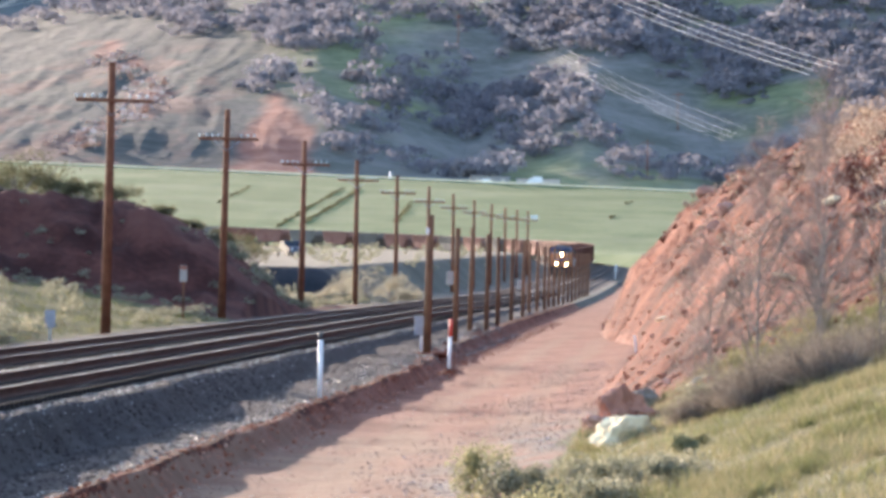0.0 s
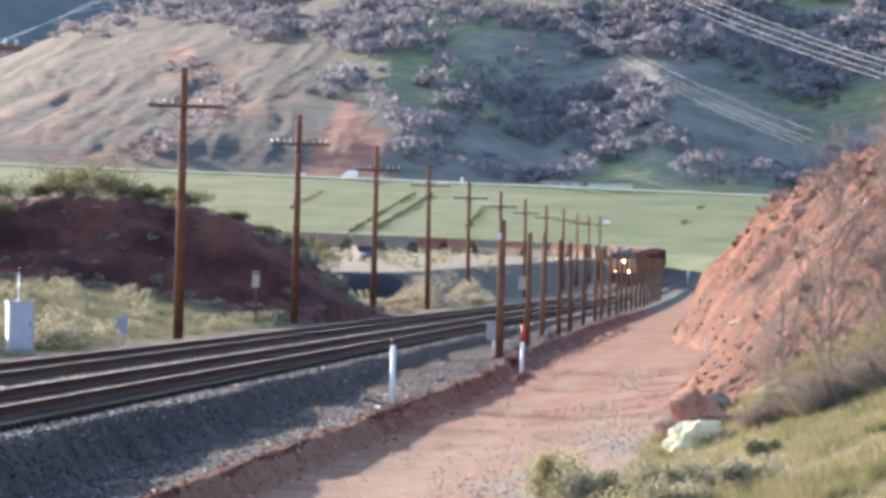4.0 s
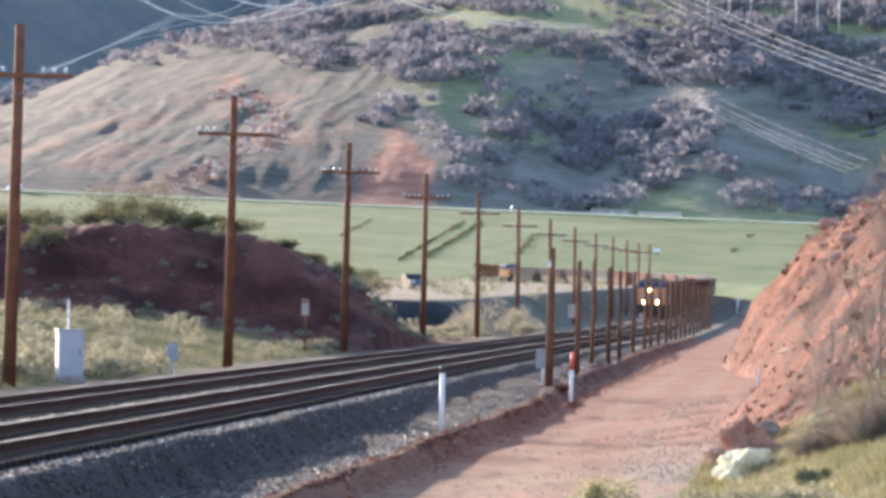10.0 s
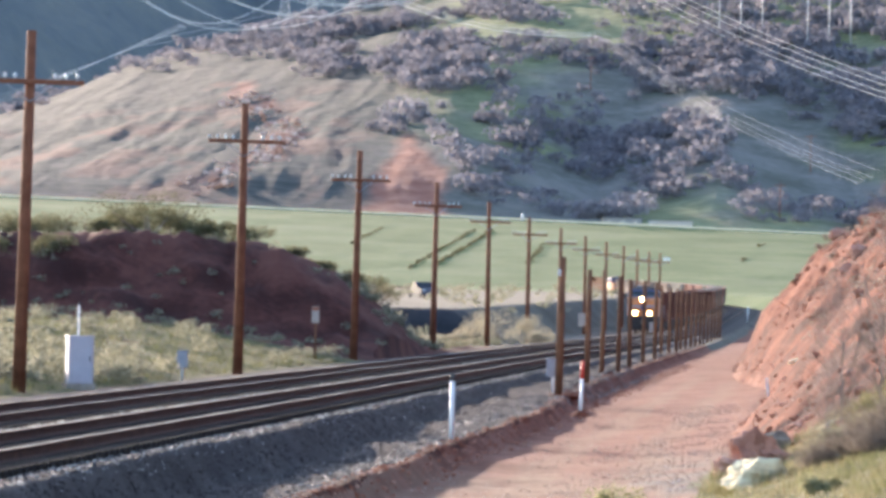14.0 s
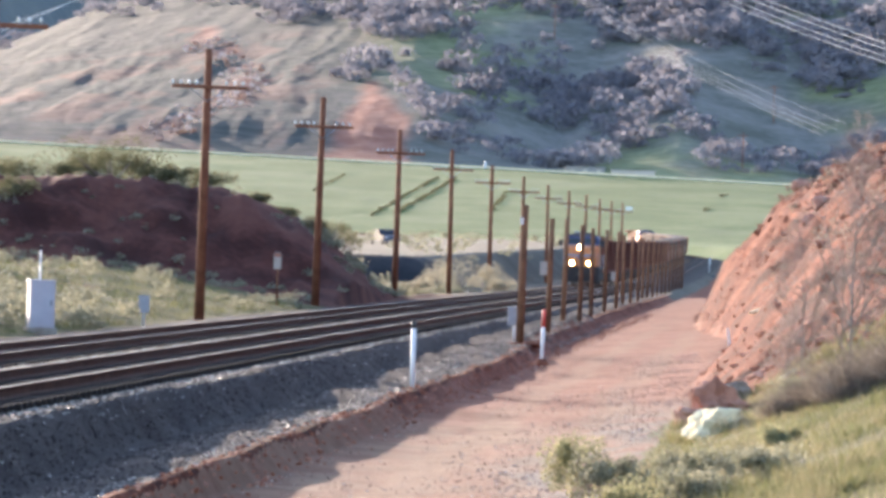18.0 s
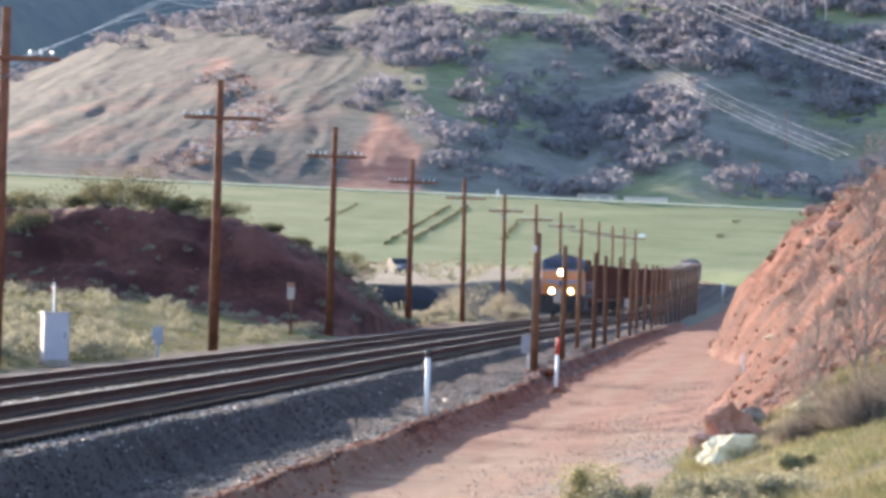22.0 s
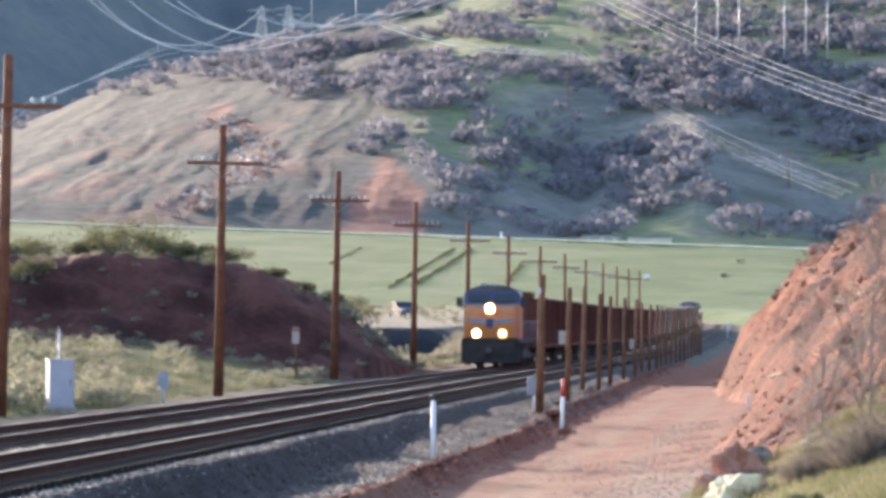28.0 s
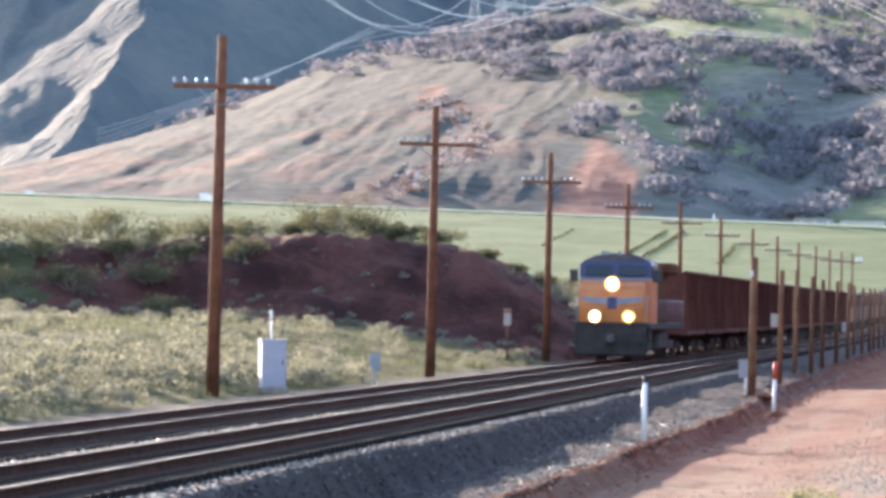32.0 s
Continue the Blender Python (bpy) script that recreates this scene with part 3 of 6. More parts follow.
def bush_points(rs, n, wide, tall, lumps=6):
    """Points of a crown made of uneven lumps, its foot at 0."""
    c = np.stack([rs.uniform(-0.36, 0.36, lumps) * wide, rs.uniform(-0.36, 0.36, lumps) * wide, rs.uniform(0.3, 0.75, lumps) * tall], 1)
    r = rs.uniform(0.14, 0.30, lumps) * wide
    k = rs.randint(0, lumps, n)
    d = rs.normal(size=(n, 3))
    d /= np.linalg.norm(d, axis=1)[:, None]
    p = c[k] + d * (r[k] * rs.uniform(0.35, 1.05, n))[:, None] * np.array([1, 1, 0.8 * tall / wide + 0.25])
    p[:, 2] = np.abs(p[:, 2])
    return p


def round_bush(rs, n, wide, tall, lumps=7, ragged=0.5):
    """Points on rounded lumps of twigs, and the way that each faces."""
    c = np.stack([rs.uniform(-0.34, 0.34, lumps) * wide, rs.uniform(-0.34, 0.34, lumps) * wide, rs.uniform(0.2, 0.62, lumps) * tall], 1)
    r = rs.uniform(0.18, 0.32, lumps) * wide
    k = rs.randint(0, lumps, n)
    d = rs.normal(size=(n, 3))
    d[:, 2] = np.abs(d[:, 2]) * 1.1 - 0.25
    d /= np.linalg.norm(d, axis=1)[:, None]
    p = c[k] + d * (r[k] * rs.uniform(0.75, 1.06, n))[:, None] * np.array([1, 1, 0.75])
    return p, d + rs.normal(size=(n, 3)) * ragged


def blades(x, y, z, tall, rs, lean=0.5, wide=0.012):
    n = len(x)
    h = tall * rs.uniform(0.5, 1.2, n)
    a = rs.uniform(0, 6.283, n)
    dx, dy = np.cos(a) * lean * h, np.sin(a) * lean * h
    w = wide * rs.uniform(0.6, 1.5, n)
    px, py = -np.sin(a) * w, np.cos(a) * w
    v = np.stack([np.stack([x - px, y - py, z - 0.02], 1), np.stack([x + px, y + py, z - 0.02], 1), np.stack([x + dx, y + dy, z + h], 1)], 1).reshape(-1, 3)
    return v, np.arange(3 * n).reshape(-1, 3)


def stones(x, y, z, size, rs):
    """Small angular stones: squashed, turned eight-faced bodies."""
    n = len(x)
    base = np.array([(1, 0, 0), (-1, 0, 0), (0, 1, 0), (0, -1, 0), (0, 0, 1), (0, 0, -1)], dtype=float)
    tri = np.array([(0, 2, 4), (2, 1, 4), (1, 3, 4), (3, 0, 4), (2, 0, 5), (1, 2, 5), (3, 1, 5), (0, 3, 5)])
    s = size[:, None, None] * rs.uniform(0.55, 1.15, (n, 6, 1))
    v = base[None] * s + rs.normal(size=(n, 6, 3)) * size[:, None, None] * 0.18
    q = rs.normal(size=(n, 3, 3))
    u = q[:, 0] / np.linalg.norm(q[:, 0], axis=1)[:, None]
    w = np.cross(u, q[:, 1])
    w /= np.linalg.norm(w, axis=1)[:, None]
    t = np.cross(u, w)
    v = np.einsum("nij,njk->nik", v, np.stack([u, w, t], 1))
    v[:, :, 2] *= 0.75
    v += np.stack([x, y, z + size * 0.25], 1)[:, None]
    f = tri[None] + (np.arange(n) * 6)[:, None, None]
    return v.reshape(-1, 3), f.reshape(-1, 3)


def line_x(y):
    return BASE + SLOPE * y


M_SAGE = node_mat("sagebrush", [(0.2, (0.15, 0.152, 0.095)), (0.5, (0.24, 0.235, 0.16)), (0.85, (0.38, 0.36, 0.27))], 2, 0.85, 0, 6, island=0.6, thin=0.5)
M_GREENBUSH = node_mat("green_shrub_leaves", [(0.2, (0.07, 0.072, 0.035)), (0.5, (0.125, 0.122, 0.062)), (0.85, (0.22, 0.20, 0.12))], 2, 0.8, 0, 6, island=0.6, thin=0.4)
M_DRYBUSH = node_mat("dry_grey_twigs", [(0.2, (0.11, 0.09, 0.075)), (0.5, (0.20, 0.17, 0.14)), (0.85, (0.35, 0.30, 0.25))], 2, 0.85, 0, 6, island=0.6, thin=0.4)
# Lightened, bluish twig colour that includes haze.
M_OAK = node_mat("leafless_oak_scrub", [(0.2, (0.15, 0.145, 0.162)), (0.5, (0.21, 0.20, 0.22)), (0.85, (0.285, 0.27, 0.285))], 0.01, 0.9, 0, 6, island=0.25, thin=0.45)
M_WILLOW = node_mat("pale_willow_twigs", [(0.2, (0.24, 0.21, 0.14)), (0.5, (0.36, 0.32, 0.22)), (0.85, (0.50, 0.45, 0.33))], 2, 0.85, 0, 6, island=0.5, thin=0.4)
M_OLIVE = node_mat("olive_sage_leaves", [(0.2, (0.18, 0.18, 0.09)), (0.5, (0.29, 0.275, 0.15)), (0.85, (0.42, 0.39, 0.24))], 2, 0.85, 0, 6, island=0.5, thin=0.5)
M_BLADE = node_mat("pale_grass_blades", [(0.15, (0.12, 0.14, 0.052)), (0.45, (0.22, 0.21, 0.10)), (0.65, (0.30, 0.25, 0.145)), (0.9, (0.42, 0.36, 0.24))], 0.8, 0.8, 0, 5, island=0.45, spread=0.4, thin=0.4)
M_BANKBLADE = node_mat("olive_bank_grass", [(0.25, (0.075, 0.098, 0.034)), (0.5, (0.135, 0.145, 0.062)), (0.75, (0.22, 0.205, 0.11))], 0.35, 0.8, 0, 5, island=0.4, spread=0.4, thin=0.4)
M_PALEROCK = node_mat("pale_pink_rock", [(0.2, (0.38, 0.20, 0.14)), (0.5, (0.52, 0.33, 0.25)), (0.85, (0.66, 0.50, 0.40))], 0.3, 0.9, 0.2, 6, island=0.7)
M_STONE = node_mat("ballast_stone", [(0.2, (0.036, 0.029, 0.028)), (0.5, (0.058, 0.049, 0.046)), (0.85, (0.10, 0.086, 0.08))], 2, 0.85, 0, 6, island=0.8)
# Pale stones that stand in for sun glints on the ballast.
M_GLINT = node_mat("pale_stone_as_glint", [(0.2, (0.14, 0.13, 0.115)), (0.8, (0.42, 0.39, 0.34))], 2, 0.5, 0, 6, island=0.6)
M_REDSTONE = node_mat("red_stone", [(0.2, (0.22, 0.068, 0.036)), (0.5, (0.38, 0.14, 0.08)), (0.85, (0.58, 0.32, 0.22))], 2, 0.85, 0.3, 6, island=0.7)
M_ROADSTONE = node_mat("road_pebble", [(0.2, (0.24, 0.14, 0.10)), (0.5, (0.40, 0.27, 0.21)), (0.85, (0.62, 0.50, 0.42))], 2, 0.8, 0, 6, island=0.8)
M_FINETWIG = node_mat("pale_fine_twigs", [(0.2, (0.20, 0.14, 0.12)), (0.5, (0.32, 0.235, 0.205)), (0.85, (0.46, 0.36, 0.32))], 2, 0.85, 0, 6, island=0.5, thin=0.3)
M_BARK = node_mat("grey_bark", two((0.15, 0.12, 0.10), (0.32, 0.265, 0.225)), 6, 0.9, 0.3, 6)


def gz(x, y):
    return ground_z(np.asarray(x, dtype=float), np.asarray(y, dtype=float))


def build_ballast_stones():
    rs = np.random.RandomState(11)
    n = 42000
    y = 41 + 157 * rs.rand(n) ** 1.5
    L = np.where(rs.rand(n) < 0.78, rs.uniform(0.45, 4.5, n), rs.uniform(-3.9, -1.7, n))
    x = line_x(y) + L
    size = rs.uniform(0.02, 0.046, n)
    v, f = stones(x, y, gz(x, y) - 0.4 * size, size, rs)
    # pale glint stones: few in the shaded band, many on lit strips
    shiny = (rs.rand(n) < np.where(L < 0, np.where(L > -2.7, 0.5, 0.1), np.where((L > 1.5) & (L < 3.0), 0.03, 0.36))).repeat(8).astype(np.int32)
    tagged(mesh_np("ballast_stones", v, f, [M_STONE, M_GLINT], shiny, False), "loose grey ballast stones along the tracks", "ballast", kind="stuff")
    n = 24000
    y = 42 + 90 * rs.rand(n) ** 1.4
    L = rs.uniform(5.0, 10.2, n)
    L = np.where(rs.rand(n) < 0.7, rs.normal(8.8, 0.9, n), L)
    x = line_x(y) + L
    patch = fbm(x * 0.8 + 11, y * 0.25, 4) + 0.5 * rs.rand(n) > 0.2
    x, y = x[patch], y[patch]
    v, f = stones(x, y, gz(x, y) - 0.004, 0.007 + 0.024 * rs.rand(len(x)) ** 3, rs)
    tagged(mesh_np("road_pebbles", v, f, [M_ROADSTONE], None, False), "scattered pebbles on the red dirt road", "pebbles", kind="stuff")
    n = 2400
    y = 46 + 200 * rs.rand(n) ** 1.3
    L = rs.normal(4.7, 0.24, n)
    x = line_x(y) + L
    v, f = stones(x, y, gz(x, y), 0.018 + 0.04 * rs.rand(n) ** 2, rs)
    tagged(mesh_np("berm_clods", v, f, [M_REDSTONE], None, False), "red clods on the low berm beside the road", "clods", kind="stuff")
    # rubble on the cliff
    n = 6500
    y = 72 + 240 * rs.rand(n) ** 1.25
    u = rs.rand(n)
    b = np.where(u < 0.14, 0.4 + rs.exponential(0.8, n), np.where(u < 0.4, 0.6 + 2.6 * rs.rand(n), 2.6 + 8 * rs.rand(n)))
    foot = np.interp(y, FOOT[:, 0], FOOT[:, 1])
    x = line_x(y) + foot - 0.5 + b
    v, f = stones(x, y, gz(x, y), 0.018 + np.where(u < 0.4, 0.1, 0.21) * rs.rand(n) ** 5.5, rs)
    tagged(mesh_np("cliff_rubble", v, f, [M_REDSTONE], None, False), "broken red rubble on the steep cut slope", "rubble", kind="stuff")


def build_grass():
    rs = np.random.RandomState(12)
    n = 110000
    y = 28 + 46 * rs.rand(n)
    L = 9.6 + 9 * rs.rand(n)
    x = line_x(y) + L
    tuft = fbm(x * 1.1, y * 0.7, 4)
    keep = tuft + 0.7 * rs.rand(n) > 0.22
    x, y, tuft = x[keep], y[keep], tuft[keep]
    v, f = blades(x, y, gz(x, y), 0.05 + 0.16 * np.clip(tuft + 0.25, 0, 1), rs, 0.9, 0.007)
    m = 5200
    c = rs.rand(m, 2) * np.array([34, 8.6]) + np.array([40, 9.7])
    grow_here = fbm((line_x(c[:, 0]) + c[:, 1]) * 0.9 + 20, c[:, 0] * 0.5, 4) > 0.08
    c = c[grow_here][:1500]
    tx, ty = (line_x(c[:, 0]) + c[:, 1]).repeat(34), c[:, 0].repeat(34)
    tx, ty = tx + rs.normal(size=len(tx)) * 0.045, ty + rs.normal(size=len(ty)) * 0.05
    v2, f2 = blades(tx, ty, gz(tx, ty), 0.2, rs, 0.75, 0.006)
    v, f = np.concatenate([v, v2]), np.concatenate([f, f2 + len(v)])
    tagged(mesh_np("foreground_grass", v, f, [M_BLADE], None, False), "short yellow green grass on the foreground slope", "grass", kind="stuff")
    n = 26000
    y = 92 + 120 * rs.rand(n)
    L = -9.8 - 18 * rs.rand(n) ** 1.2
    x = line_x(y) + L
    keep = (fbm(x * 0.5, y * 0.2) + 0.4 * rs.rand(n) > -0.02) & (y < 206)
    x, y = x[keep], y[keep]
    v, f = blades(x, y, gz(x, y), 0.22, rs, 0.6, 0.014)
    tagged(mesh_np("bank_grass", v, f, [M_BANKBLADE], None, False), "dry yellow grass on the bank beside the line", "grass", kind="stuff")


def build_sage():
    rs = np.random.RandomState(13)
    pts, sizes, ways = [], [], []
    for k in range(300):
        y = 92 + 125 * rs.rand() ** 0.9
        L = -9.5 - 24.5 * rs.rand() ** 1.1
        w = 0.4 + 0.9 * rs.rand() ** 1.3
        x = line_x(y) + L
        p, o = round_bush(rs, 260, w, w * rs.uniform(0.7, 0.95), 6)
        pts.append(p + np.array([x, y, float(gz([x], [y])[0]) - 0.06]))
        ways.append(o)
        sizes.append(np.full(260, 0.03 * w + 0.01))
    for k in range(260):
        y = rs.uniform(212, 238)
        x = -36 + 33 * rs.rand() ** 1.5
        w = 0.25 + 0.7 * rs.rand() ** 2
        p, o = round_bush(rs, 60, w, w * 0.7)
        ways.append(o)
        pts.append(p + np.array([x, y, float(gz([x], [y])[0]) - 0.05]))
        sizes.append(np.full(60, 0.05 * w + 0.015))
    for k in range(60):
        y = rs.uniform(232, 330)
        L = rs.uniform(-13.2, -10.2)
        w = rs.uniform(0.5, 1.4)
        x = line_x(y) + L
        p, o = round_bush(rs, 90, w, w * 0.6)
        ways.append(o)
        pts.append(p + np.array([x, y, float(gz([x], [y])[0]) - 0.05]))
        sizes.append(np.full(90, 0.055 * w + 0.015))
    for k in range(90):
        y = rs.uniform(92, 150)
        L = -9.9 - 5.5 * rs.rand() ** 1.4
        w = rs.uniform(0.8, 1.7)
        x = line_x(y) + L
        p, o = round_bush(rs, 240, w, w * rs.uniform(0.65, 0.9), 9)
        ways.append(o)
        pts.append(p + np.array([x, y, float(gz([x], [y])[0]) - 0.06]))
        sizes.append(np.full(240, 0.026 * w + 0.012))
    v, q = quad_leaves(np.concatenate(pts), np.concatenate(sizes), rs, np.concatenate(ways))
    tagged(mesh_np("sagebrush", v, q, [M_SAGE], None, False), "low grey green sagebrush on the bank", "sagebrush", kind="stuff")
    # scrub on the terrace and at its edge
    pts, sizes = [], []
    for k in range(420):
        y = rs.uniform(325, 1180)
        x = y * rs.uniform(-0.10, 0.09)
        if abs(x - line_x(y) + 2.5) < 11:
            continue
        w = rs.uniform(0.8, 2.6)
        p = bush_points(rs, 110, w, w * 0.7)
        pts.append(p + np.array([x, y, float(gz([x], [y])[0]) - 0.1]))
        sizes.append(np.full(110, 0.045 * w + 0.015))
    v, q = quad_leaves(np.concatenate(pts), np.concatenate(sizes), rs)
    tagged(mesh_np("terrace_scrub", v, q, [M_SAGE], None, False), "scattered pale scrub on the flat terrace", "scrub", kind="stuff")


def build_hill_scrub():
    rs = np.random.RandomState(14)
    n = 44000
    y = rs.uniform(1635, 2480, n)
    x = rs.uniform(-0.16, 0.155, n) * y
    cl = fbm(x * 0.022, y * 0.014, 4)
    d = (1.0 * smooth(-40, 5, x + 0.16 * (y - 1800)) + 0.12 * smooth(2160, 2260, y)) * smooth(-0.22, 0.2, cl) * (1 - 0.45 * smooth(0.1, 0.3, fbm(x * 0.03 + 8, y * 0.02 + 5, 3)))
    d *= 1 - 0.6 * smooth(1960, 2060, y) * smooth(20, 60, x)
    d *= np.where(spurs(x + 5, y) - spurs(x - 5, y) < -1.0, 0.3, 1.0)
    scar = ((x + 16) / 20) ** 2 + (np.maximum(0, y - 1625) / 155) ** 2
    keep = (rs.rand(n) < d) & (scar > 1)
    x, y = x[keep][:4200], y[keep][:4200]
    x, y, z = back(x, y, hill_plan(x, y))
    pts, sizes, ways = [], [], []
    for a, b, c in zip(x, y, z):
        w = 5.5 + 11.0 * rs.rand() ** 1.6
        q, o = round_bush(rs, 84, w, w * rs.uniform(0.55, 0.8), 6, 0.3)
        pts.append(q + np.array([a, b, c - 0.4]))
        ways.append(o)
        sizes.append(np.full(84, 0.068 * w + 0.08))
    v, q = quad_leaves(np.concatenate(pts), np.concatenate(sizes), rs, np.concatenate(ways))
    tagged(mesh_np("hill_scrub", v, q, [M_OAK], None, False), "leafless grey oak scrub over the hillside", "scrub", kind="stuff")
    # pale rocks down the gully of red earth
    t = rs.rand(520)
    yy = np.interp(t, [0, 0.15, 0.35, 0.6, 0.85, 1], [1655, 1690, 1735, 1790, 1900, 1960]) + rs.normal(size=520) * 6
    xx = np.interp(yy, [1650, 1685, 1740, 1801, 1879, 2023], [-86, -84, -72, -65, -77, -99]) + rs.normal(size=520) * 5
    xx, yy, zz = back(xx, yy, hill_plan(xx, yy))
    v, f = stones(xx, yy, zz, 0.4 + 2.1 * rs.rand(520) ** 2.5, rs)
    tagged(mesh_np("hill_rocks", v, f, [M_PALEROCK], None, False), "pale and pink rocks scattered down the hillside", "rocks", kind="stuff")
    # dark growth along two shallow ditches on the green slope
    pts, sizes = [], []
    for (xa, ya), (xb, yb), k in (((-11, 1290), (9, 1510), 150), ((-4, 1300), (15, 1510), 170), ((24, 1330), (31, 1440), 40), ((-30, 1400), (-22, 1500), 30), ((90, 1380), (93, 1400), 8), ((100, 1470), (104, 1490), 8)):
        for i in range(k):
            f = rs.rand()
            x, y = xa + (xb - xa) * f + rs.normal() * 0.25, ya + (yb - ya) * f
            w = rs.uniform(0.8, 1.8)
            pts.append(bush_points(rs, 24, w, w * 0.5, 4) + np.array([x, y, float(gz([x], [y])[0]) - 0.1]))
            sizes.append(np.full(24, 0.12 * w + 0.03))
    v, q = quad_leaves(np.concatenate(pts), np.concatenate(sizes), rs)
    tagged(mesh_np("ditch_weeds", v, q, [M_GREENBUSH], None, False), "dark weeds along shallow ditches on the green slope", "weeds", kind="stuff")


def shrub(at, wide, tall, leaf, mat, label, seed, n=420, name="shrub", group=""):
    rs = np.random.RandomState(seed)
    t = thing(name, at, label, "shrub", group)
    p = bush_points(rs, n, wide, tall, 9)
    v, q = quad_leaves(p, leaf, rs)
    me = mesh_np("foliage", v, q, [mat], None, False)
    me.parent = t
    for k in range(6):
        e = p[rs.randint(0, n)] * 0.85
        bm = bmesh.new()
        tube(bm, (rs.uniform(-0.08, 0.08) * wide, rs.uniform(-0.08, 0.08) * wide, -0.1), e, 0.018 * wide, 0.005 * wide, 5)
        part("stem", bm, M_BARK, t)
    return t


def twigs(base, way, length, rs, wide):
    """Thin tapering twigs, one for each base and way."""
    n = len(base)
    way = way / np.linalg.norm(way, axis=1)[:, None]
    side = np.cross(way, rs.normal(size=(n, 3)))
    side /= np.linalg.norm(side, axis=1)[:, None]
    side *= wide * rs.uniform(0.6, 1.4, (n, 1))
    tip = base + way * np.broadcast_to(length, (n,))[:, None]
    return np.stack([base - side, base + side, tip], 1).reshape(-1, 3), np.arange(3 * n).reshape(-1, 3)


def brush(at, wide, tall, mat, label, seed, n=1500):
    """A leafless bush: stems from the foot, each feathered with twigs."""
    rs = np.random.RandomState(seed)
    t = thing("shrub", at, label, "shrub", "brush on the foreground slope")
    foot = np.stack([rs.normal(size=n) * 0.16 * wide, rs.normal(size=n) * 0.16 * wide, np.full(n, -0.03)], 1)
    way = np.stack([foot[:, 0] * 2.6 / wide + rs.normal(size=n) * 0.55, foot[:, 1] * 2.6 / wide + rs.normal(size=n) * 0.55, rs.uniform(0.35, 1.3, n)], 1)
    long = rs.uniform(0.35, 1.0, n) * (0.55 * wide + 0.45 * tall)
    v, f = twigs(foot, way, long, rs, 0.0045)
    stems = mesh_np("stem_clump", v, f, [mat], None, False)
    stems.parent = t
    way /= np.linalg.norm(way, axis=1)[:, None]
    m = 3 * n
    k = rs.randint(0, n, m)
    b = foot[k] + way[k] * (long[k] * rs.uniform(0.3, 0.95, m))[:, None]
    v, f = twigs(b, way[k] + rs.normal(size=(m, 3)) * 0.5, rs.uniform(0.05, 0.2, m), rs, 0.003)
    fine = mesh_np("twig_spray", v, f, [mat], None, False)
    tagged(fine, kind="stuff").parent = t
    return t


def grow(bm, a, d, length, r, depth, rnd):
    b = a + d * length
    tube(bm, a, b, r, r * 0.68, 5 if depth < 2 else 4, cap=False)
    if depth == 0:
        return
    for k in range(rnd.choice((2, 3, 3))):
        s = Vector((rnd.gauss(0, 1), rnd.gauss(0, 1), rnd.gauss(0.25, 0.6))) * 0.5
        f = rnd.uniform(0.45, 1.0)
        grow(bm, a + d * length * f, (d + s).normalized(), length * rnd.uniform(0.55, 0.8), r * 0.55, depth - 1, rnd)


def bare_tree(at, tall, seed, label):
    rnd = random.Random(seed)
    t = thing("bare_tree", at, label, "tree", "leafless young trees on the slope")
    bm = bmesh.new()
    tube(bm, (0, 0, -0.15), (0, 0, tall * 0.5), tall * 0.0075, tall * 0.005, 7)
    part("trunk", bm, M_BARK, t)
    for k in range(13):
        bm = bmesh.new()
        z = tall * (0.08 + 0.40 * k / 12)
        a = rnd.uniform(0, 6.28)
        grow(bm, Vector((0, 0, z)), Vector((math.cos(a) * 0.5, math.sin(a) * 0.5, 0.9)).normalized(), tall * rnd.uniform(0.16, 0.28), tall * 0.0038, 4 if k % 3 == 0 else 3, rnd)
        part("limb", bm, M_BARK, t)
    bm = bmesh.new()
    grow(bm, Vector((0, 0, tall * 0.48)), Vector((0.05, 0, 1)), tall * 0.2, tall * 0.006, 3, rnd)
    part("limb", bm, M_BARK, t)
    rs = np.random.RandomState(seed)
    n = 300
    h = rs.uniform(0.2, 1.0, n)
    a = rs.uniform(0, 6.283, n)
    r = tall * 0.34 * np.sqrt(rs.rand(n)) * (1.2 - h)
    b = np.stack([np.cos(a) * r, np.sin(a) * r, tall * (0.1 + 0.85 * h)], 1)
    v, f = twigs(b, np.stack([np.cos(a), np.sin(a), rs.uniform(0.4, 1.6, n)], 1) + rs.normal(size=(n, 3)) * 0.3, tall * rs.uniform(0.05, 0.12, n), rs, 0.004)
    fine = mesh_np("twig_spray", v, f, [M_FINETWIG], None, False)
    tagged(fine, kind="stuff").parent = t
    return t


build_ballast_stones()
build_grass()
build_sage()
build_hill_scrub()


def put_shrub(L, y, wide, tall, leaf, mat, label, seed, n=420, group=""):
    x = line_x(y) + L
    return shrub((x, y, float(gz([x], [y])[0]) - 0.08), wide, tall, leaf, mat, label, seed, n, "shrub", group)


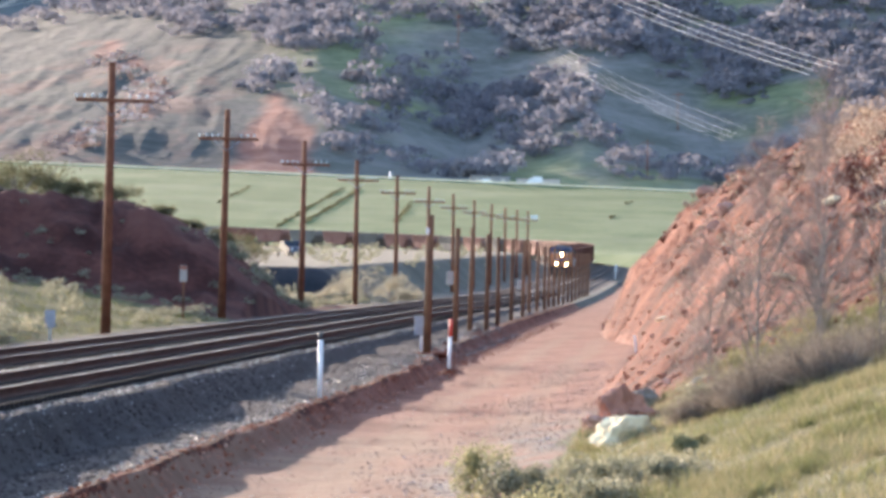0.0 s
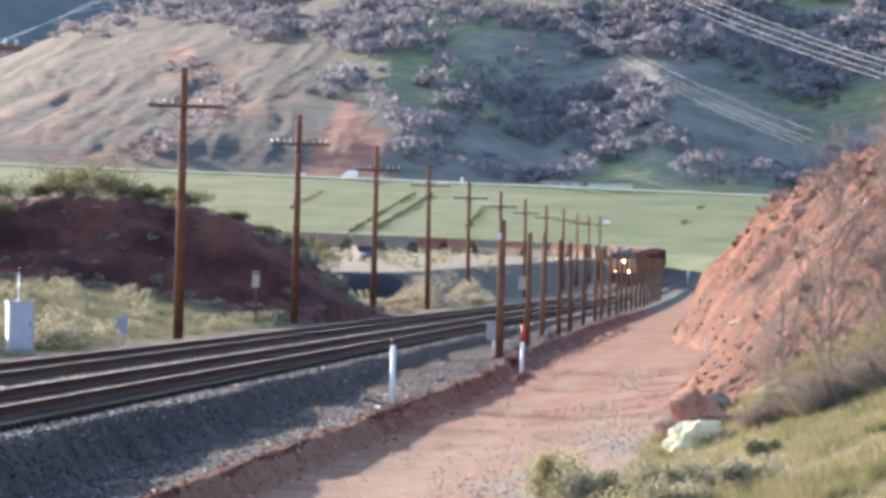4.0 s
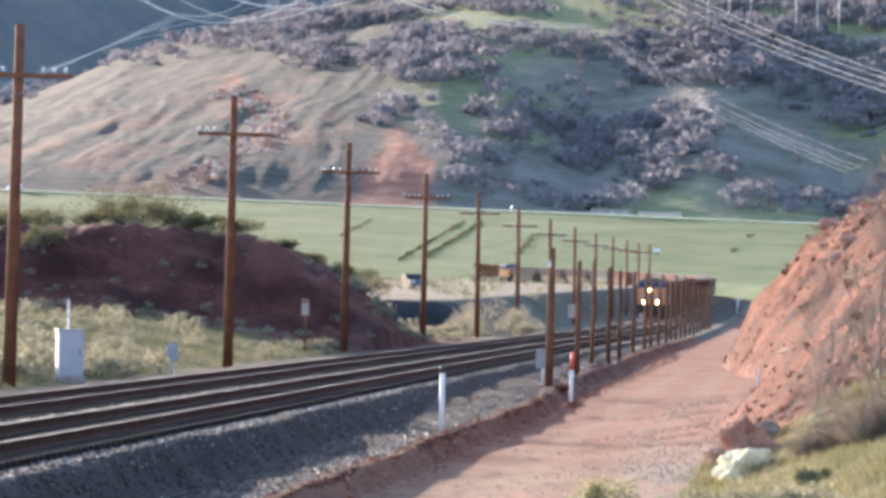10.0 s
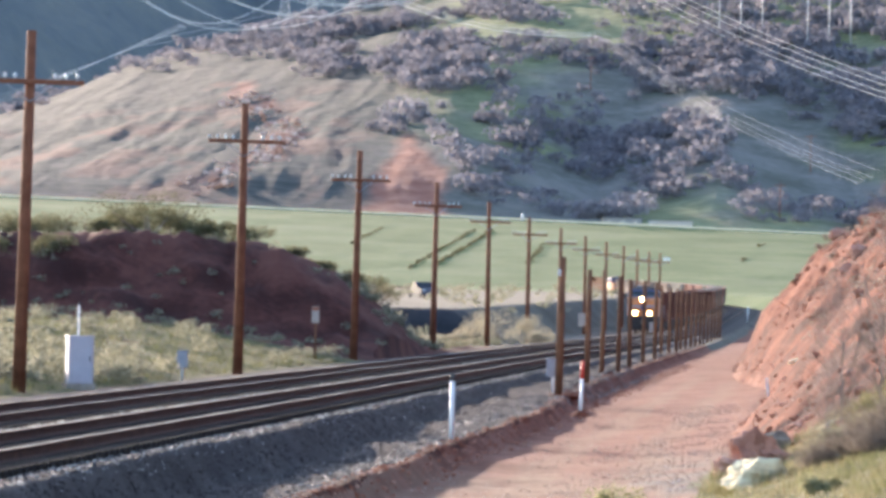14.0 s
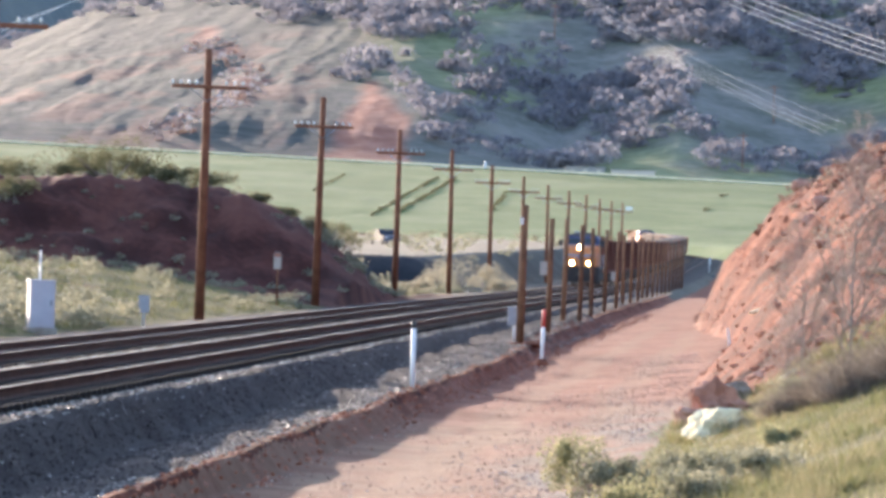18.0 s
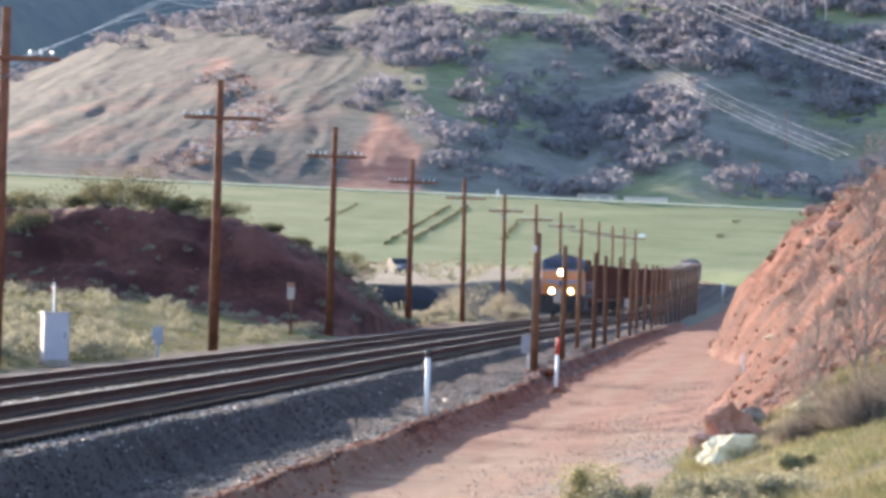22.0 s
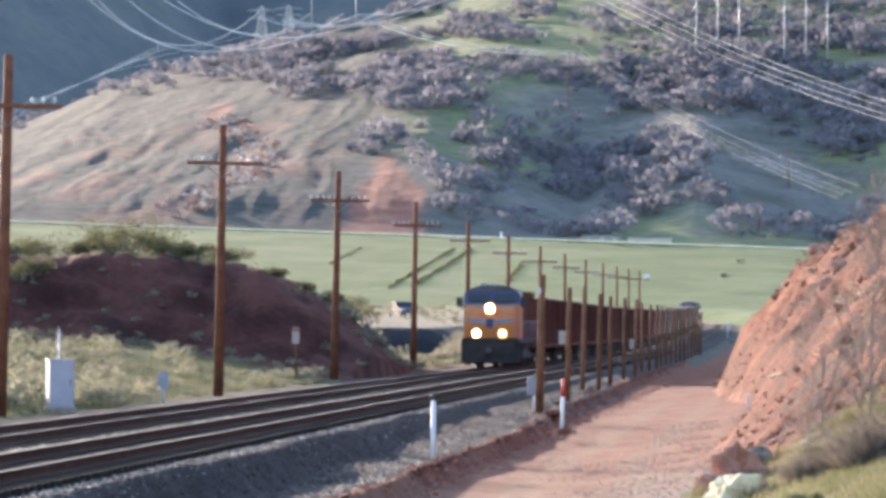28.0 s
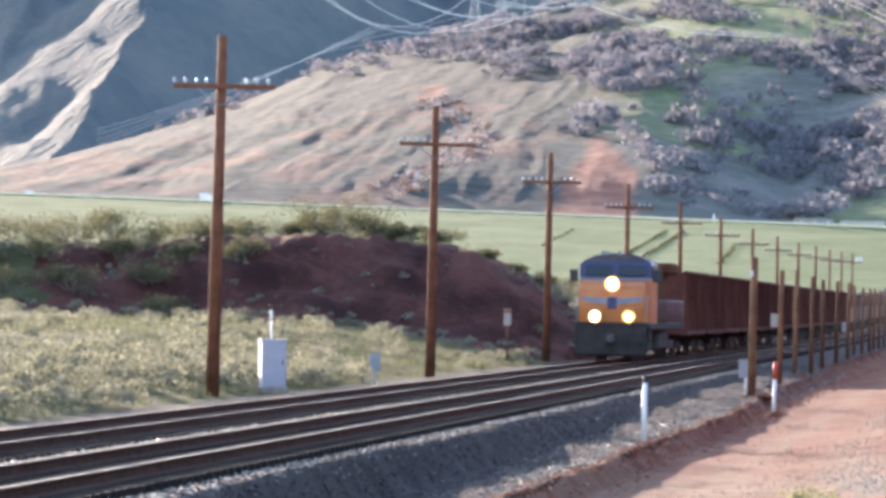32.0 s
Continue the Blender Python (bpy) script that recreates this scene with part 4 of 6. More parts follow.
for k, (x, y, w, h) in enumerate([(-15.8, 236, 3.6, 2.0), (-14.6, 239, 3.0, 1.8), (-17.2, 238, 2.6, 1.4), (-13.3, 237, 2.4, 1.3), (-12.2, 234, 1.8, 1.0), (-10.2, 237, 2.0, 1.0), (-18.8, 235, 2.4, 1.0), (-20.2, 237, 2.6, 1.2), (-21.8, 234, 2.2, 1.0), (-23.4, 236, 2.6, 1.3),
                                  (-25.2, 232, 3.0, 1.4), (-27, 234, 2.8, 1.6), (-29, 230, 3.2, 1.6), (-31, 233, 3.0, 1.4), (-33, 229, 3.0, 1.5), (-35.5, 231, 3.2, 1.5), (-4.6, 252, 2.2, 1.1), (-3.9, 256, 2.0, 1.0), (-5.6, 250, 1.6, 0.8), (-7.0, 246, 1.5, 0.7), (-8.4, 243, 1.4, 0.7), (-19.5, 226, 2.4, 1.2), (-22.5, 225, 2.0, 1.0), (-26, 226, 2.6, 1.3), (-29.5, 224, 2.6, 1.2), (-32.5, 222, 3.0, 1.4), (-34, 218, 2.4, 1.2), (-24, 222, 2.2, 1.2), (-27.5, 219, 2.4, 1.3), (-30.5, 217, 2.6, 1.3), (-22.5, 214, 1.8, 1.0)]):
    shrub((x, y, float(gz([x], [y])[0]) - 0.12), w * 1.35, h * 1.25, 0.05, M_GREENBUSH, "dark green leafy shrub on the red mound", 100 + k, 3200 if k < 4 else 2000, "shrub", "shrubs on the mound")
for k, (x, y, w, h) in enumerate([(3.9, 322, 4.2, 2.9), (2.4, 328, 3.0, 1.9), (5.6, 330, 2.8, 2.3), (-0.5, 318, 2.6, 1.0), (0.9, 312, 2.2, 1.0), (7.0, 350, 2.6, 1.6), (6.6, 318, 2.4, 1.1), (1.6, 320, 2.0, 1.3)]):
    shrub((x, y, float(gz([x], [y])[0]) - 0.1), w, h, 0.05, M_WILLOW, "pale dry willow shrub in front of the shaded bank", 140 + k, 1700, "shrub", "pale shrubs by the terrace")

# ---- the freight train ----
SPEED, HEAD0 = 14.05, 636.0      # metres a second, and where its nose is at the start

M_ORANGE = node_mat("engine_yellow_paint", two((0.55, 0.17, 0.045), (0.66, 0.225, 0.065)), 1.5, 0.45, 0.05, 8)
M_BLUE = node_mat("engine_blue_grey_paint", two((0.03, 0.035, 0.105), (0.045, 0.05, 0.14)), 1.5, 0.5, 0.05, 8)
M_GRIME = node_mat("grimy_underframe", two((0.06, 0.055, 0.055), (0.13, 0.115, 0.11)), 2, 0.85, 0.2, 8)
M_CAR = node_mat("rusty_brown_car", [(0.2, (0.09, 0.034, 0.026)), (0.5, (0.14, 0.052, 0.038)), (0.8, (0.20, 0.088, 0.065))], 0.5, 0.8, 0.1, 8, per_object=0.5)
# Paler paints of the rear cars, which also stand in for haze.
M_TAN = node_mat("tan_car_paint", [(0.2, (0.19, 0.12, 0.09)), (0.5, (0.25, 0.17, 0.13)), (0.8, (0.31, 0.23, 0.18))], 0.5, 0.88, 0.1, 8, per_object=0.6)
M_PINK = node_mat("dull_red_car_paint", [(0.2, (0.19, 0.08, 0.06)), (0.5, (0.25, 0.115, 0.088)), (0.8, (0.31, 0.165, 0.125))], 0.5, 0.88, 0.1, 8, per_object=0.4)
M_PALEGREY = node_mat("pale_grey_car_paint", [(0.2, (0.13, 0.115, 0.10)), (0.5, (0.18, 0.16, 0.135)), (0.8, (0.235, 0.21, 0.175))], 0.5, 0.88, 0.1, 8, per_object=0.5)
# Engine yellow browned down, so the paint holds the hood's shade.
M_HOOD = node_mat("hood_paint_in_shade", two((0.10, 0.042, 0.022), (0.17, 0.07, 0.032)), 0.8, 0.9, 0.05, 8)
M_WING = node_mat("pale_blue_grey_decal", two((0.20, 0.21, 0.27), (0.27, 0.28, 0.34)), 3, 0.5, 0, 8)
M_PILOT = node_mat("dark_pilot_paint", two((0.03, 0.027, 0.026), (0.06, 0.052, 0.048)), 2, 0.85, 0.2, 8)
M_GLASS = node_mat("dark_window_glass", two((0.02, 0.025, 0.03), (0.03, 0.035, 0.04)), 1, 0.08, 0, 4)


def wheelset(parent, y, name="truck"):
    bm = bmesh.new()
    box(bm, 0.98, y, 0.55, 0.14, 2.6, 0.32, 0.03)
    box(bm, -0.98, y, 0.55, 0.14, 2.6, 0.32, 0.03)
    box(bm, 0, y, 0.6, 1.9, 0.5, 0.25, 0.03)
    t = part(name, bm, M_GRIME, parent)
    for dy in (-0.9, 0.9):
        bm = bmesh.new()
        for sx in (-0.75, 0.75):
            tube(bm, (sx - 0.06, y + dy, 0.46), (sx + 0.06, y + dy, 0.46), 0.46, None, 16)
        tube(bm, (-0.75, y + dy, 0.46), (0.75, y + dy, 0.46), 0.08, None, 8)
        part("wheelset", bm, M_GRIME, t)
    return t


def gondola(length, paint, tall, label):
    """A ribbed open car; its own y axis points backwards along the train."""
    t = thing("freight_car", (0, 0, 0), label, "freight car", "cars of the freight train")
    bm = bmesh.new()
    n = 9
    l = length - 1.1
    for sx in (-1, 1):
        box(bm, sx * 1.42, 0, 0.5 * (tall + 1.05), 0.06, l, tall - 1.05, 0.01)
        for k in range(n + 1):
            box(bm, sx * 1.5, -l / 2 + 0.08 + (l - 0.16) * k / n, 0.5 * (tall + 1.05), 0.1, 0.14, tall - 1.1, 0)
        box(bm, sx * 1.49, 0, tall, 0.18, l, 0.14, 0.01)
        box(bm, sx * 1.49, 0, 1.1, 0.16, l, 0.2, 0.01)
    for sy in (-1, 1):
        box(bm, 0, sy * (l / 2 - 0.05), 0.5 * (tall + 1.05), 2.84, 0.08, tall - 1.05, 0.01)
        for x in (-0.9, 0, 0.9):
            box(bm, x, sy * (l / 2 + 0.02), 0.5 * (tall + 1.05), 0.14, 0.1, tall - 1.1, 0)
    box(bm, 0, 0, 1.1, 2.8, l, 0.14, 0)
    part("body", bm, paint, t)
    bm = bmesh.new()
    box(bm, 0, 0, 0.92, 0.6, length - 0.3, 0.3, 0.02)
    part("centre_sill", bm, M_GRIME, t)
    bm = bmesh.new()
    vs = [bm.verts.new((x, y, tall - 0.45 + 0.32 * (1 - abs(x) / 1.4) + 0.1 * math.sin(y * 1.3))) for y in np.linspace(-l / 2 + 0.1, l / 2 - 0.1, 9) for x in (-1.38, -0.6, 0, 0.6, 1.38)]
    for i in range(8):
        for j in range(4):
            bm.faces.new((vs[i * 5 + j], vs[i * 5 + j + 1], vs[i * 5 + j + 6], vs[i * 5 + j + 5]))
    part("load", bm, M_GRIME, t, "dark heaped load")
    for y in (-l / 2 + 1.9, l / 2 - 1.9):
        wheelset(t, y)
    return t


def hopper(length, paint, label):
    """A covered hopper with sloping end sheets over open platforms."""
    t = thing("hopper_car", (0, 0, 0), label, "freight car", "cars of the freight train")
    l = length - 1.2
    bm = bmesh.new()
    prism(bm, [(-l * 0.30, 1.05), (-l * 0.41, 2.7), (-l * 0.41, 3.75), (l * 0.41, 3.75), (l * 0.41, 2.7), (l * 0.30, 1.05)], -1.45, 1.45)
    for sx in (-1, 1):
        for k in range(8):
            y = -l * 0.37 + l * 0.74 * k / 7
            box(bm, sx * 1.49, y, 3.05, 0.1, 0.12, 1.2, 0)
        box(bm, sx * 1.5, 0, 3.75, 0.16, l * 0.84, 0.16, 0.01)
    part("body", bm, paint, t)
    bm = bmesh.new()
    box(bm, 0, 0, 3.84, 1.5, l * 0.8, 0.12, 0.02)
    part("roof_hatch", bm, M_GRIME, t)
    bm = bmesh.new()
    box(bm, 0, 0, 1.0, 0.6, length - 0.3, 0.34, 0.02)
    for sy in (-1, 1):
        box(bm, 0, sy * (l / 2 - 0.5), 1.12, 2.8, 1.0, 0.12, 0.01)
        for sx in (-1.3, 1.3):
            box(bm, sx, sy * (l / 2 - 0.1), 2.2, 0.1, 0.1, 2.2, 0)
    part("underframe", bm, M_GRIME, t)
    for y in (-l / 2 + 1.9, l / 2 - 1.9):
        wheelset(t, y)
    return t


def locomotive(label):
    """A wide-nosed road engine; its nose points to its own -y."""
    t = thing("locomotive", (0, 0, 0), label, "locomotive", "locomotives of the freight train")
    P = lambda *a: part(*a)
    bm = bmesh.new()
    prism(bm, [(0.16, 1.5), (0.02, 2.3), (0.06, 3.1), (0.5, 3.3), (2.0, 3.38), (2.0, 1.5)], -1.38, 1.38)
    bmesh.ops.bevel(bm, geom=bm.edges[:], offset=0.09, segments=2, affect="EDGES")
    nose = P("nose", bm, M_ORANGE, t)
    for sx in (-1, 1):
        bm = bmesh.new()
        a = [(0.2, 2.36), (1.2, 2.5), (1.28, 2.68), (0.2, 2.6)]
        f = [bm.verts.new((sx * x, 0.0 + q, z)) for q in (-0.02, 0.05) for x, z in a]
        for k in ((0, 1, 2, 3), (7, 6, 5, 4), (0, 4, 5, 1), (1, 5, 6, 2), (2, 6, 7, 3), (3, 7, 4, 0)):
            bm.faces.new([f[i] for i in k])
        bmesh.ops.recalc_face_normals(bm, faces=bm.faces[:])
        P("wing_decal", bm, M_WING, nose, "pale blue grey wing painted on the nose")
    bm = bmesh.new()
    box(bm, 0, 0.015, 2.42, 0.38, 0.07, 0.5, 0.02)
    P("shield_decal", bm, M_BLUE, nose, "dark blue shield painted on the nose")
    bm = bmesh.new()
    half = [(1.5, 1.5), (1.5, 4.0), (1.34, 4.18), (0.82, 4.42)]
    ring = half + [(-x, z) for x, z in half[::-1]]
    fa = [bm.verts.new((x, 1.5 + max(0.0, z - 3.3) * 0.3, z)) for x, z in ring]
    fb = [bm.verts.new((x, 4.9, z)) for x, z in ring]
    bm.faces.new(fa)
    bm.faces.new(fb[::-1])
    for i in range(len(ring)):
        j = (i + 1) % len(ring)
        bm.faces.new((fa[j], fa[i], fb[i], fb[j]))
    for z in (3.42, 4.16):
        bmesh.ops.bisect_plane(bm, geom=bm.verts[:] + bm.edges[:] + bm.faces[:], plane_co=(0, 0, z), plane_no=(0, 0, 1))
    bmesh.ops.recalc_face_normals(bm, faces=bm.faces[:])
    for f in bm.faces:
        z = f.calc_center_median().z
        f.material_index = 2 if z > 4.16 else 1 if z > 3.42 else 0
    cab = P("cab", bm, [M_ORANGE, M_BLUE, M_GRIME], t, "yellow cab with a blue upper part and sooty roof")
    bm = bmesh.new()
    box(bm, 0, 0, 0, 2.96, 0.05, 0.09, 0.01, pose(0, 1.5, 3.42, 0, 0, 0))
    P("stripe", bm, M_WING, cab, "pale stripe under the windshields")
    for sx in (-1, 1):
        bm = bmesh.new()
        box(bm, sx * 0.7, 0, 0, 1.12, 0.04, 0.46, 0.015, pose(0, 1.61, 3.78, -17, 0, 0))
        P("windshield", bm, M_GLASS, cab, "dark windshield pane")
        bm = bmesh.new()
        box(bm, sx * 1.54, 3.2, 3.6, 0.03, 1.5, 0.55, 0.01)
        P("side_window", bm, M_GLASS, cab)
    bm = bmesh.new()
    box(bm, 0, 3.4, 4.44, 1.2, 1.3, 0.12, 0.04)
    P("roof_unit", bm, M_GRIME, cab)
    for x, y in ((-0.55, 2.1), (-0.35, 2.1), (0.1, 2.4)):
        bm = bmesh.new()
        tube(bm, (x, y, 4.45), (x, y - 0.35, 4.5), 0.05, 0.09, 8)
        P("horn", bm, M_GREY, cab)
    bm = bmesh.new()
    box(bm, 0, 11.6, 2.85, 1.9, 13.4, 2.5, 0.08)
    P("long_hood", bm, M_HOOD, t, "soot-stained engine hood")
    bm = bmesh.new()
    box(bm, 0, 17.5, 4.0, 2.7, 3.9, 0.5, 0.1)
    P("radiator", bm, M_HOOD, t)
    bm = bmesh.new()
    box(bm, 0, 6.4, 4.0, 2.5, 2.6, 0.5, 0.08)
    P("dynamic_brake_housing", bm, M_HOOD, t)
    bm = bmesh.new()
    box(bm, 0, 10.6, 1.45, 3.05, 20.4, 0.3, 0.04)
    P("deck", bm, M_GRIME, t)
    bm = bmesh.new()
    prism(bm, [(0.0, 0.25), (-0.25, 0.3), (-0.1, 1.0), (0.0, 1.62), (0.35, 1.62), (0.35, 0.25)], -1.45, 1.45)
    P("pilot", bm, M_PILOT, t, "dark snow plough pilot")
    bm = bmesh.new()
    tube(bm, (0, -0.6, 0.95), (0, 0.2, 0.95), 0.14, None, 8)
    box(bm, 0, -0.6, 0.95, 0.3, 0.25, 0.32, 0.04)
    P("coupler", bm, M_GRIME, t)
    for sx in (-1, 1):
        bm = bmesh.new()
        tube(bm, (sx * 1.45, -0.02, 1.6), (sx * 1.45, -0.02, 2.6), 0.025, None, 6)
        tube(bm, (sx * 1.45, -0.02, 2.6), (sx * 1.45, 1.6, 2.7), 0.025, None, 6)
        tube(bm, (sx * 1.5, 5.0, 2.55), (sx * 1.5, 20.5, 2.55), 0.022, None, 6)
        for k in range(9):
            tube(bm, (sx * 1.5, 5.0 + 1.9 * k, 1.6), (sx * 1.5, 5.0 + 1.9 * k, 2.55), 0.02, None, 6)
        P("handrail", bm, M_GREY, t, "pale painted handrail")
        bm = bmesh.new()
        for k in range(4):
            box(bm, sx * 1.38, 0.55, 0.45 + 0.32 * k, 0.35, 0.5, 0.05, 0)
        box(bm, sx * 1.55, 0.55, 0.95, 0.04, 0.6, 1.15, 0)
        P("step_ladder", bm, M_GRIME, t)
        bm = bmesh.new()
        tube(bm, (sx * 0.70, 0.08, 1.86), (sx * 0.70, -0.12, 1.86), 0.24, 0.29, 14)
        hs = P("ditch_light", bm, M_GRIME, t)
        # ring added around the ditch light lens to mimic its halo
        bm = bmesh.new()
        tube(bm, (sx * 0.70, -0.12, 1.86), (sx * 0.70, -0.15, 1.86), 0.27, 0.25, 16)
        P("reflector", bm, M_HALO, hs, "glowing orange reflector bowl")
        bm = bmesh.new()
        r = 0.19 if sx < 0 else 0.14
        tube(bm, (sx * 0.70, -0.14, 1.86), (sx * 0.70, -0.2, 1.86), r, r * 0.85, 16)
        P("lens", bm, M_LAMP, hs, "burning yellow ditch light")
        bm = bmesh.new()
        box(bm, sx * 1.75, 1.75, 3.55, 0.35, 0.05, 0.5, 0.01)
        P("mirror", bm, M_BLACK, cab)
    bm = bmesh.new()
    box(bm, 0, 0.16, 3.22, 0.7, 0.3, 0.36, 0.06)
    head = P("headlight", bm, M_ORANGE, t)
    # the same added halo ring behind the headlight lens
    bm = bmesh.new()
    tube(bm, (0, 0.04, 3.2), (0, -0.01, 3.2), 0.32, 0.30, 16)
    P("reflector", bm, M_HALO, head, "glowing orange reflector bowl")
    bm = bmesh.new()
    tube(bm, (0, 0.0, 3.2), (0, -0.06, 3.2), 0.22, 0.19, 16)
    P("lens", bm, M_LAMP, head, "burning yellow headlight")
    bm = bmesh.new()
    box(bm, 0, 10.8, 0.85, 2.7, 5.2, 0.9, 0.12)
    P("fuel_tank", bm, M_GRIME, t)
    for y in (3.9, 17.6):
        bm = bmesh.new()
        for sx in (-1, 1):
            box(bm, sx * 1.05, y, 0.62, 0.16, 4.6, 0.4, 0.04)
        tr = P("truck", bm, M_GRIME, t)
        for dy in (-1.9, 0, 1.9):
            bm = bmesh.new()
            for sx in (-0.76, 0.76):
                tube(bm, (sx - 0.07, y + dy, 0.52), (sx + 0.07, y + dy, 0.52), 0.52, None, 18)
            tube(bm, (-0.7, y + dy, 0.52), (0.7, y + dy, 0.52), 0.1, None, 8)
            P("wheelset", bm, M_GRIME, tr)
    return t


def on_line(s):
    x, y, h = line(s, FAR_C)
    slope = math.degrees(math.atan(2 * 1.3e-5 * max(0, s - 330)))
    return pose(x, y, Z_FAR + float(rise(s)), slope, 0, -math.degrees(h))


CAR_LEN, ENGINE_LEN, CARS = 15.2, 21.6, 31
TRAIN = []
_first = locomotive("yellow and blue grey freight engine with burning headlights")
TRAIN.append((_first, 0.0))
_s = ENGINE_LEN
_red = gondola(CAR_LEN, M_CAR, 3.9, "rusty brown ribbed gondola car with a dark load")
_pink = hopper(CAR_LEN, M_PINK, "dull red hopper car with sloping ends")
_pale = hopper(CAR_LEN, M_PALEGREY, "pale grey hopper car with sloping ends")
_tan = hopper(CAR_LEN, M_TAN, "tan hopper car near the tail of the train")
_used = []
for _k in range(CARS):
    _src = _red if _k < 15 else _tan if _k >= 28 else (_pink, _pink, _pale, _pink, _pale)[(_k - 15) % 5]
    _c = _src if _src not in _used else copy_thing(_src, Matrix())
    _used.append(_src)
    TRAIN.append((_c, _s + CAR_LEN / 2))
    _s += CAR_LEN
_last = copy_thing(_first, Matrix())
tagged(_last, "yellow pusher engine at the tail of the train")
for _o in _last.children_recursive:
    if _o.name.startswith(("lens", "reflector")):
        _o.data = _o.data.copy()
        _o.data.materials[0] = M_GLASS
        tagged(_o, "unlit lamp glass")
TRAIN.append((_last, _s))


def motions():
    times = [0, 2, 4, 6, 8, 10, 12, 14, 16, 18, 20, 22, 24, 26, 28, 30, 32]
    for ob, back in TRAIN:
        walk(ob, [(t, on_line(HEAD0 - SPEED * t + back)) for t in times])
    for ob, rows in MOVERS:
        walk(ob, rows)


# ---- boulders and trees on the cut slope ----
M_WHITEROCK = node_mat("pale_limestone", [(0.2, (0.48, 0.32, 0.17)), (0.38, (0.92, 0.72, 0.42)), (0.85, (0.95, 0.82, 0.54))], 4, 0.9, 0.7, 6)
M_REDROCK = node_mat("red_sandstone", [(0.15, (0.34, 0.15, 0.10)), (0.5, (0.50, 0.25, 0.17)), (0.85, (0.62, 0.38, 0.28))], 3, 0.9, 0.7, 6, per_object=0.4)
M_GREYROCK = node_mat("grey_rock", [(0.2, (0.20, 0.165, 0.13)), (0.5, (0.32, 0.27, 0.22)), (0.8, (0.44, 0.39, 0.32))], 4, 0.9, 0.6, 6)


def rock_mesh(seed, cuts=9):
    """An angular boulder, about one metre across: a ball with flat breaks knocked off it."""
    rnd = random.Random(seed)
    bm = bmesh.new()
    bmesh.ops.create_icosphere(bm, subdivisions=4, radius=0.5)
    for k in range(cuts):
        n = Vector((rnd.gauss(0, 1), rnd.gauss(0, 1), rnd.gauss(0, 0.8))).normalized()
        d = rnd.uniform(0.22, 0.40)
        for v in bm.verts:
            e = v.co.dot(n) - d
            if e > 0:
                v.co -= n * e
    for v in bm.verts:
        v.co += v.co.normalized() * (0.13 * noise.noise(v.co * 3 + Vector((seed, 0, 0))) + 0.08 * noise.noise(v.co * 9 + Vector((0, seed, 0))))
    me = bpy.data.meshes.new("rock")
    bm.to_mesh(me)
    bm.free()
    return me


ROCKS = [rock_mesh(k) for k in range(7)]


def rock(k, at, size, mat, label, turn=0, tip=0, group="boulders on the cut slope"):
    me = ROCKS[k % 7].copy()
    me.materials.append(mat)
    o = new("boulder", me)
    o.matrix_basis = pose(*at, tip, 0, turn) @ Matrix.Diagonal((*size, 1))
    return tagged(o, label, "rock", group)


rock(0, (4.42, 63.5, 0.2), (1.3, 1.1, 0.7), M_WHITEROCK, "large pale limestone boulder at the road edge", 12, 14)
rock(1, (4.85, 70.5, 0.36), (0.95, 0.8, 0.8), M_REDROCK, "red sandstone boulder beside the dirt road", 40, -20)
rock(2, (4.35, 70.0, 0.15), (0.55, 0.6, 0.42), M_REDROCK, "red sandstone boulder beside the dirt road", 75, 10)
rock(3, (5.45, 74.0, 0.50), (0.48, 0.5, 0.36), M_GREYROCK, "grey boulder among red rocks", 20)
rock(4, (6.25, 77.0, 0.60), (0.75, 0.6, 0.36), M_REDROCK, "dark red sandstone boulder half in the slope", 150, 12)
rock(5, (5.3, 70.5, 0.30), (0.7, 0.6, 0.4), M_REDROCK, "red sandstone boulder beside the dirt road", 110)
_rs = np.random.RandomState(21)
for k in range(44):
    y = 76 + 190 * _rs.rand() ** 1.2
    b = 2.8 + 6.0 * _rs.rand()
    x = line_x(y) + float(np.interp(y, FOOT[:, 0], FOOT[:, 1])) + b
    s = 0.2 + 0.62 * _rs.rand() ** 2.4 * (1.3 if b > 2.5 else 0.8)
    rock(k, (x, y, float(gz([x], [y])[0]) + 0.08 * s), (s * _rs.uniform(0.8, 1.3), s, s * _rs.uniform(0.55, 0.9)), M_REDROCK, "broken red sandstone block on the cut slope", _rs.uniform(0, 360), _rs.uniform(-25, 25))
for k, (x, y, sx, sz, tip) in enumerate([(7.55, 97, 0.52, 0.10, -18), (8.35, 80, 0.45, 0.12, 12), (6.15, 72.5, 0.5, 0.12, -20), (9.6, 84, 0.5, 0.14, -25), (9.9, 78, 0.55, 0.3, 5)]):
    o = rock(k + 2, (x, y, float(gz([x], [y])[0]) + 0.06), (sx, 0.4, sz), M_WHITEROCK, "thin pale slab of rock lying on red soil", 20, 0)
    o.matrix_basis = pose(x, y, float(gz([x], [y])[0]) + 0.08, 0, tip, 15) @ Matrix.Diagonal((sx, 0.4, sz, 1))

